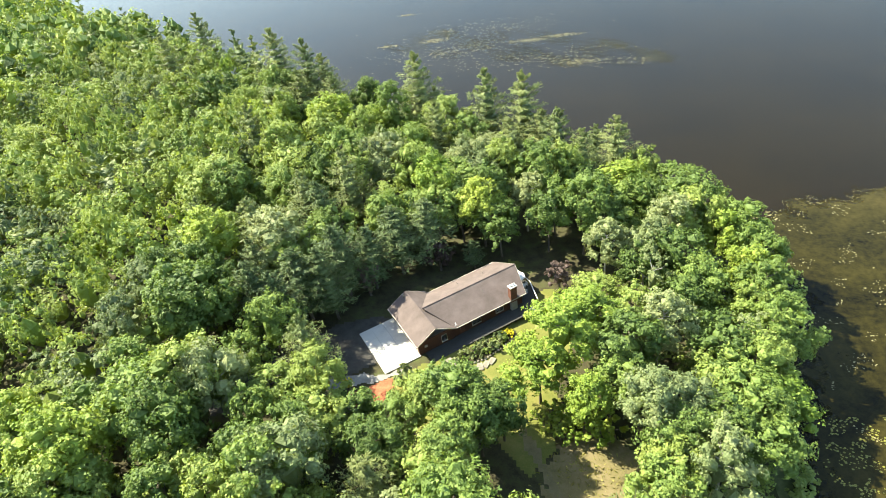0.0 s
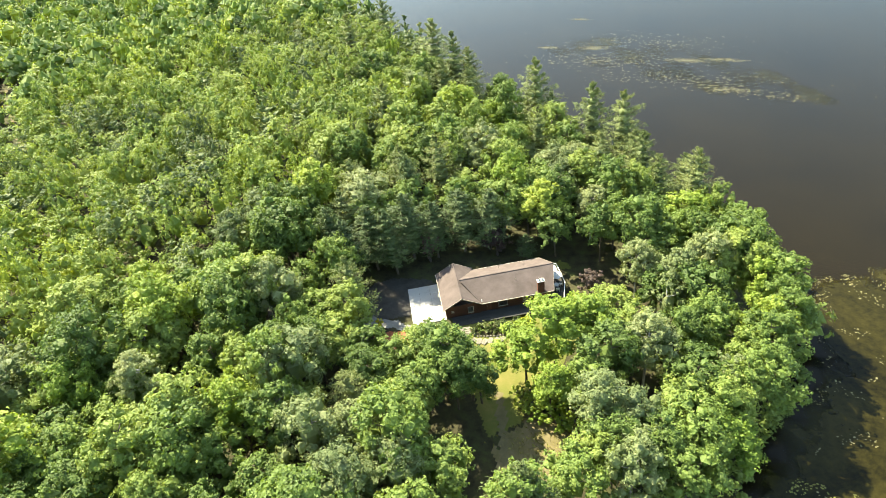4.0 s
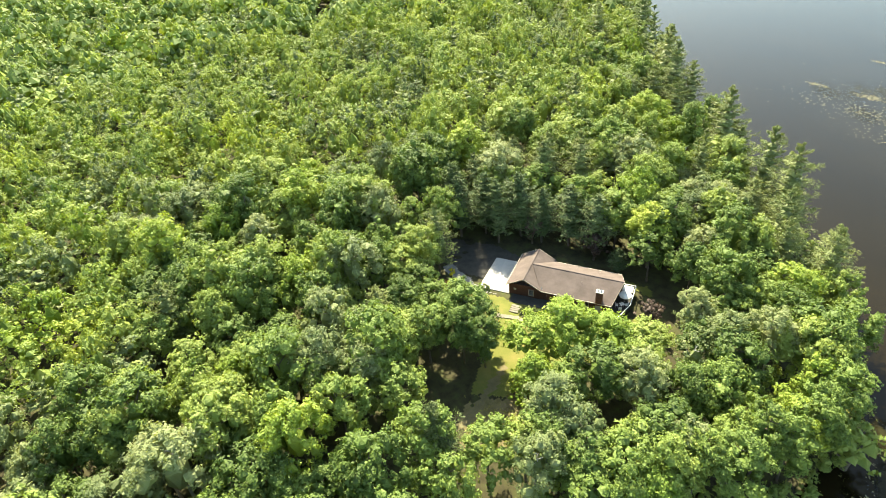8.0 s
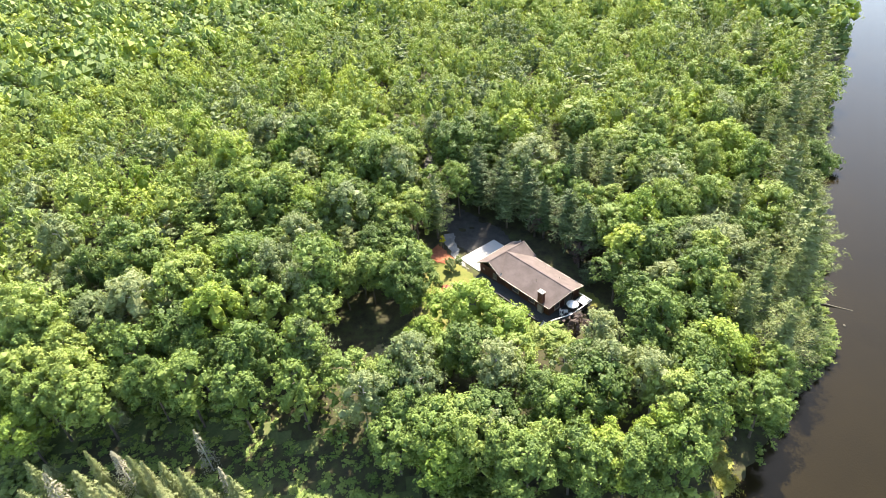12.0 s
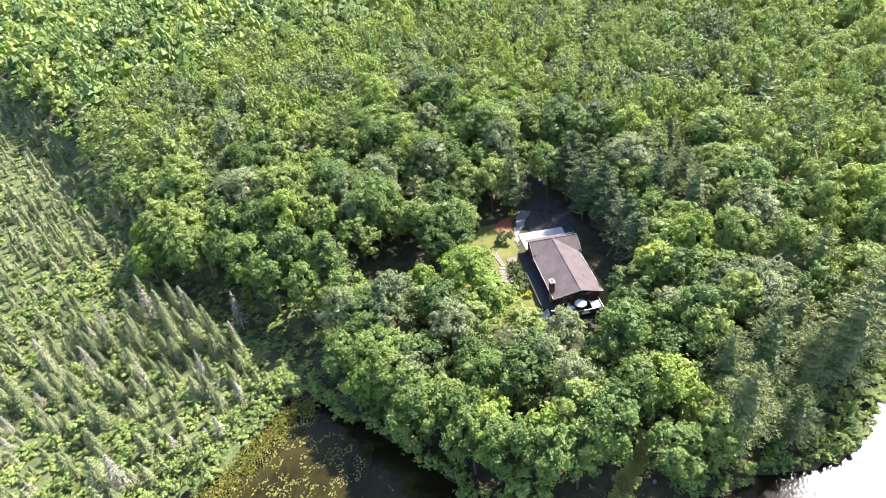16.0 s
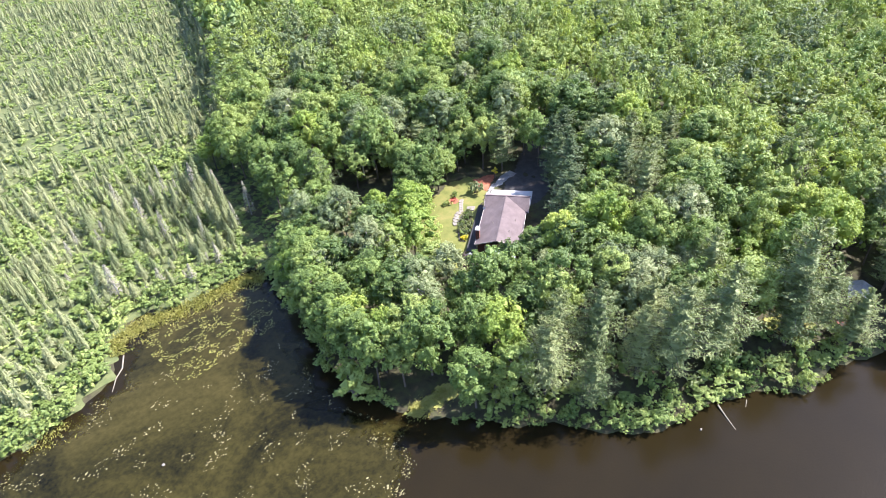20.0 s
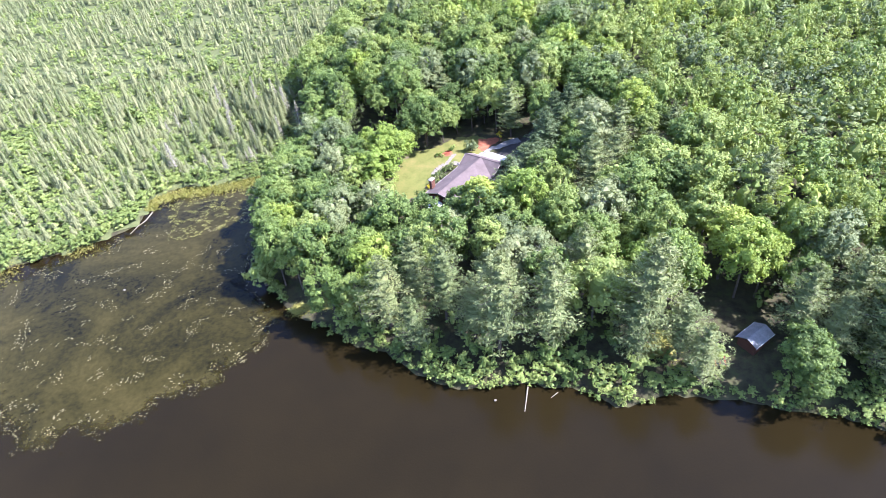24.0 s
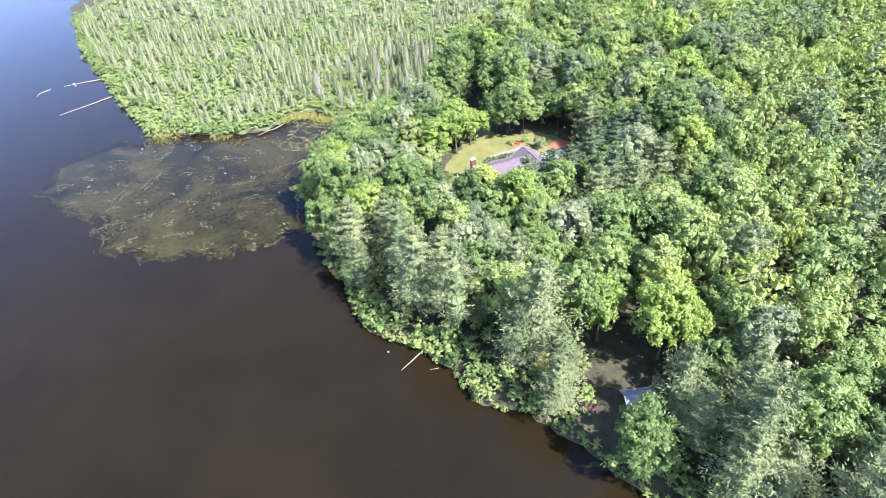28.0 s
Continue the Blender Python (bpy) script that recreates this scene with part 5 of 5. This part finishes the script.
chunk("fascia", [box(-2.76, 2.76, -2.05, -2.0, 1.88, 2.02)], WHITE, shed, "white fascia board")
chunk("fascia", [box(-2.76, 2.76, 2.0, 2.05, 1.88, 2.02)], WHITE, shed, "white fascia board")
chunk("shed_door", [box(-0.5, 0.5, -1.74, -1.7, -0.1, 1.85)], WHITE, shed)
tagged(shed, "small lakeside shed with a grey metal roof", "shed")
jetty = holder("wooden_landing")
jetty.matrix_basis = pose(-29.6, 141.2, ground_z(-29.6, 141.2) + 0.25, 0, 0, 60)
for k in range(10):
    chunk("plank", [box(-1.2, 1.2, -1.4 + k * 0.28, -1.14 + k * 0.28, 0.0, 0.06)], REDWOOD if k % 3 == 0 else DECKWOOD, jetty)
for x in (-1.1, 1.1):
    chunk("bearer", [box(x - 0.06, x + 0.06, -1.4, 1.4, -0.3, -0.004)], DECKWOOD, jetty)
    chunk("rail", [tube([(x, -1.4, 0.5), (x, 1.6, 0.3)], [0.05, 0.05], 6)], DECKWOOD, jetty, "grey handrail")
tagged(jetty, "weathered reddish plank landing by the shed", "landing")
patch("shore_glade", [(-19, 130), (-24, 130), (-27.5, 133), (-26.5, 137), (-22, 137.5), (-18.5, 134.5)], 0.05, ROUGH_GRASS, "sunlit grassy glade among pines", "glade", ragged=0.6)
patch("point_glade", [(41, 92.6), (41, 90.2), (37, 90.4), (31, 91.8), (23, 93.8), (22.5, 96.8), (31, 95.2), (37, 93.8)], 0.06, ROUGH_GRASS, "grassy tip of the point", "glade", ragged=0.4)
patch("far_clearing", [(42, -130), (47, -129), (52, -131), (53, -134), (47, -136), (42, -134)], 0.1, SAND, "pale sandy clearing by a track", "clearing", step=1.5)
ribbon("far_track", [(-165, 83), (-178, 90), (-192, 99), (-210, 110), (-240, 126)], 3.4, 0.1, SAND, "distant pale gravel track in the wood", step=1.5)


def tufts(name, places, mat, label, category, tall=0.5, size=0.2):
    """Grass: upright blades in one object."""
    at = np.array(places)
    n = len(at)
    d = rng.normal(size=(n, 3)) * [1, 1, 0.2]
    nrm = unit(d + [0, 0, 0.5])
    v, f = cards(rng, at + [0, 0, tall * 0.4], nrm, size, 2.0, 0.3)
    return tagged(new(name, mesh_of(name, [(v, f, 0)], [mat])), label, category, kind="stuff")


MARSH = [(72, 33), (70.5, 29.5), (66, 27.2), (60, 28), (53, 31.2), (44, 31), (38, 32.5), (35.5, 36)]
spots = []
for (ax, ay), (bx, by) in zip(MARSH, MARSH[1:]):
    for k in range(int(math.hypot(bx - ax, by - ay) * 130)):
        u = rng.uniform()
        w = rng.normal() * 1.5 - 0.6
        l = math.hypot(bx - ax, by - ay)
        spots.append((ax + (bx - ax) * u - (by - ay) / l * w, ay + (by - ay) * u + (bx - ax) / l * w, 0.05))
tufts("marsh_grass", spots, GRASSBLADE, "yellow-green sedge along the cove", "marsh grass", 0.5, 0.34)
spots = []
for cx, cy, r, n in ((38.5, 92, 2.2, 500), (34, 92.8, 2.0, 420), (29, 94, 2.2, 420), (-22.5, 133.5, 4.0, 1100), (9, 43, 5, 350), (108, 44.5, 6, 900), (88, 43, 4, 500)):
    x, y = cx + rng.normal(size=n) * r * 0.55, cy + rng.normal(size=n) * r * 0.5
    spots += list(zip(x, y, np.maximum(land(x, y)[0], 0.0)))
tufts("glade_grass", spots, GRASSBLADE, "rough yellow grass in the glades", "grass", 0.35, 0.26)

# Weed beds and lily pads.
WEED, nt, p = material("weedy_shallows")
co = nt.nodes.new("ShaderNodeTexCoord").outputs["Object"]
n1 = node(nt, "ShaderNodeTexNoise", Scale=0.045, Detail=8.0, Roughness=0.66, Distortion=0.9)
n2 = node(nt, "ShaderNodeTexNoise", Scale=0.9, Detail=6.0, Roughness=0.75)
for n in (n1, n2):
    nt.links.new(co, n.inputs["Vector"])
mixer = nt.nodes.new("ShaderNodeMath")
mixer.operation = "MULTIPLY_ADD"
mixer.inputs[1].default_value = 0.55
nt.links.new(n2.outputs[0], mixer.inputs[0])
nt.links.new(n1.outputs[0], mixer.inputs[2])
nt.links.new(ramp(nt, mixer.outputs[0], [(0.56, (0.0055, 0.0052, 0.002)), (0.68, (0.0145, 0.0128, 0.0038)), (0.8, (0.026, 0.0222, 0.006)), (1.0, (0.044, 0.036, 0.0105))]), p.inputs["Base Color"])
p.inputs["Roughness"].default_value, p.inputs["IOR"].default_value, p.inputs["Specular IOR Level"].default_value = 0.13, 1.33, 0.2
ZONE = [(34, 33), (38, 50), (46, 68), (47, 80), (43, 93), (48, 99), (57, 104), (69, 106.5), (80, 107.5), (93, 105), (101, 93), (114, 90), (130, 82), (134, 62), (122, 48), (112, 50), (93, 45), (74, 42), (66, 29), (50, 31)]


def weedy(x, y):
    d, inside = segments(x, y, ZONE, True)
    return np.where(inside, d, -d) + 1.6 * wave(x, y, 2.6, 0.9) + 0.9 * wave(x, y, 1.1, 2.2)


def weed_bed(name, xs, ys, spread, label):
    gx, gy = np.meshgrid(xs, ys)
    n, m = gx.shape
    i = (np.arange(n - 1)[:, None] * m + np.arange(m - 1)).ravel()
    f = np.stack([i, i + 1, i + m + 1, i + m], 1)
    cx, cy = gx.ravel()[f].mean(1), gy.ravel()[f].mean(1)
    f = f[(spread(cx, cy) > -4) & (land(cx, cy)[1] < 1.5)]
    me = mesh_of(name, [(np.stack([gx.ravel(), gy.ravel(), 0.006 + 0 * gx.ravel()], 1), f, 0)], [WEED])
    me.attributes.new("cover", "FLOAT", "POINT").data.foreach_set("value", spread(gx.ravel(), gy.ravel()).astype(np.float32))
    return tagged(new(name, me), label, "water weed", kind="stuff")


OUTER = [(-48, 213), (-22, 197), (10, 182), (45, 174), (64, 180), (44, 201), (16, 219), (-15, 234), (-45, 230)]


def thinly(x, y):
    d, inside = segments(x, y, OUTER, True)
    return np.minimum(np.where(inside, d, -d) * 0.5, 3.0) - 3.0 + 1.3 * wave(x, y, 4.5, 0.3)


weed_bed("water_weed", np.arange(28, 140, 0.8), np.arange(24, 114, 0.8), weedy, "olive-brown weed bed just under the surface")
weed_bed("outer_weed", np.arange(-54, 70, 1.2), np.arange(168, 240, 1.2), thinly, "thin brown weed bed far out on the lake")
# The bed thins out towards its edge.
cover = nt.nodes.new("ShaderNodeAttribute")
cover.attribute_name = "cover"
rag = node(nt, "ShaderNodeTexNoise", Scale=0.55, Detail=6.0, Roughness=0.75)
nt.links.new(co, rag.inputs["Vector"])
thin = nt.nodes.new("ShaderNodeMath")
thin.operation = "MULTIPLY_ADD"
thin.inputs[1].default_value = 11.0
nt.links.new(rag.outputs[0], thin.inputs[0])
nt.links.new(cover.outputs["Fac"], thin.inputs[2])
span = node(nt, "ShaderNodeMapRange", From_Min=5.0, From_Max=8.5)
nt.links.new(thin.outputs[0], span.inputs["Value"])
clear = nt.nodes.new("ShaderNodeBsdfTransparent")
mx = nt.nodes.new("ShaderNodeMixShader")
nt.links.new(span.outputs[0], mx.inputs[0])
nt.links.new(clear.outputs[0], mx.inputs[1])
nt.links.new(p.outputs[0], mx.inputs[2])
nt.links.new(mx.outputs[0], nt.nodes["Material Output"].inputs[0])
PAD = foliage("lily_pads", (0.07, 0.075, 0.012), (0.15, 0.15, 0.025), (0.28, 0.27, 0.05), 0.1)
PAD_PALE = foliage("pale_pads", (0.07, 0.066, 0.026), (0.13, 0.118, 0.05), (0.26, 0.235, 0.11), 0.1)


def pads(name, at, size, mat, label):
    at = np.array(at)
    k = len(at)
    w = np.arange(6) * math.pi / 3
    turn = rng.uniform(0, 6.28, k)[:, None] + w
    r = (size * rng.uniform(0.35, 1.6, k))[:, None]
    v = np.stack([at[:, :1] + r * np.cos(turn), at[:, 1:2] + r * np.sin(turn) * 0.85, np.full((k, 6), 0.015) + rng.uniform(0, 0.012, (k, 1))], 2)
    return tagged(new(name, mesh_of(name, [(v.reshape(-1, 3), np.arange(6 * k).reshape(k, 6), 0)], [mat])), label, "lily pads", kind="stuff")


def clusters(x0, x1, y0, y1, n, scale, cut, test):
    x, y = rng.uniform(x0, x1, n * 9), rng.uniform(y0, y1, n * 9)
    good = test(x, y)
    out = [(a, b) for a, b in zip(x[good], y[good]) if noise.noise(Vector((a * scale, b * scale * 1.3, 4))) > cut]
    return out[:n]


wet = lambda x, y: land(x, y)[1] < -0.3
pads("lily_pads", clusters(40, 66, 29, 52, 1900, 0.4, 0.03, wet), 0.125, PAD, "yellow-green lily pads crowding the cove")
pads("scattered_pads", clusters(46, 128, 40, 104, 2000, 0.22, 0.2, lambda x, y: weedy(x, y) > 0), 0.11, PAD_PALE, "scattered pale pads on the weed bed")
far_pads = []
for cx, cy, rx, ry, n in ((9, 208.5, 6, 1.6, 220), (21, 210.5, 6, 1.3, 160), (-25, 217, 4, 1.5, 160), (25, 186, 7, 3, 200), (-41, 215.5, 4, 1.0, 90), (-38, 249, 3, 1.2, 80), (40, 184, 9, 3, 120), (-20, 205, 22, 7, 420), (10, 192, 26, 6, 380), (-5, 225, 26, 8, 260)):
    far_pads += [(cx + rng.normal() * rx * 0.6, cy + rng.normal() * ry * 0.6) for k in range(n)]
pads("far_pads", far_pads, 0.2, PAD_PALE, "pale lily patches out on the lake")
x, y = rng.uniform(44, 132, 16000), rng.uniform(78, 110, 16000)
good = np.abs(weedy(x, y) - 0.6) < 0.9
rim = np.stack([x[good], y[good]], 1)[:1500]
pads("weed_rim", rim[:700], 0.09, PAD_PALE, "tan floating debris along the weed edge")


def log(line, r, label):
    o = new("log", mesh_of("log", [(*tube(line, [r * (1 - 0.6 * k / (len(line) - 1)) for k in range(len(line))], 7), 0)], [DRIFT]))
    return tagged(o, label, "log", "driftwood logs")


log([(3.2, 131.2, 0.25), (4.6, 133.4, 0.06), (6.0, 135.6, 0.02)], 0.16, "pale log running from the bank into the water")
log([(69.8, 34.5, 0.2), (71.5, 37.8, 0.12), (73.5, 39.5, 0.08), (75.5, 42.5, 0.1)], 0.17, "bleached curved branch along the bog shore")
log([(148.5, 13.5, 0.25), (154, 21, 0.1), (160.4, 29.6, 0.05)], 0.25, "long grey drift log reaching into the lake")
log([(163, -3, 0.25), (170, 0, 0.1), (177, 4, 0.05)], 0.3, "pale drift log beside the bog point")
log([(181, 7, 0.1), (183, 11, 0.12), (182, 14, 0.05)], 0.25, "short stump log in the shallows")
log([(-1.2, 134.4, 0.08), (0.4, 134.9, 0.06)], 0.1, "short floating log near the bank")
for x, y, s, label in ((76.1, 66.3, 1.2, "pale rock showing above the weed bed"), (112, 53, 1.4, "pale rock off the bog point"), (174, 1.5, 2.6, "pale flat rock by the drift logs"), (9.7, 131.3, 1.0, "white rock on the bank"), (172, 3.5, 1.8, "pale rock by the drift logs"), (31.5, 97, 1.6, "flat pale rock on the point"), (-29, 147.8, 1.3, "pale rock on the bank")):
    o = new("rock", STONES[int(x) % 4])
    o.matrix_basis = pose(x, y, max(ground_z(x, y), 0) + 0.1, 0, 0, x * 40) @ Matrix.Scale(s, 4)
    tagged(o, label, "rock", "shore rocks")
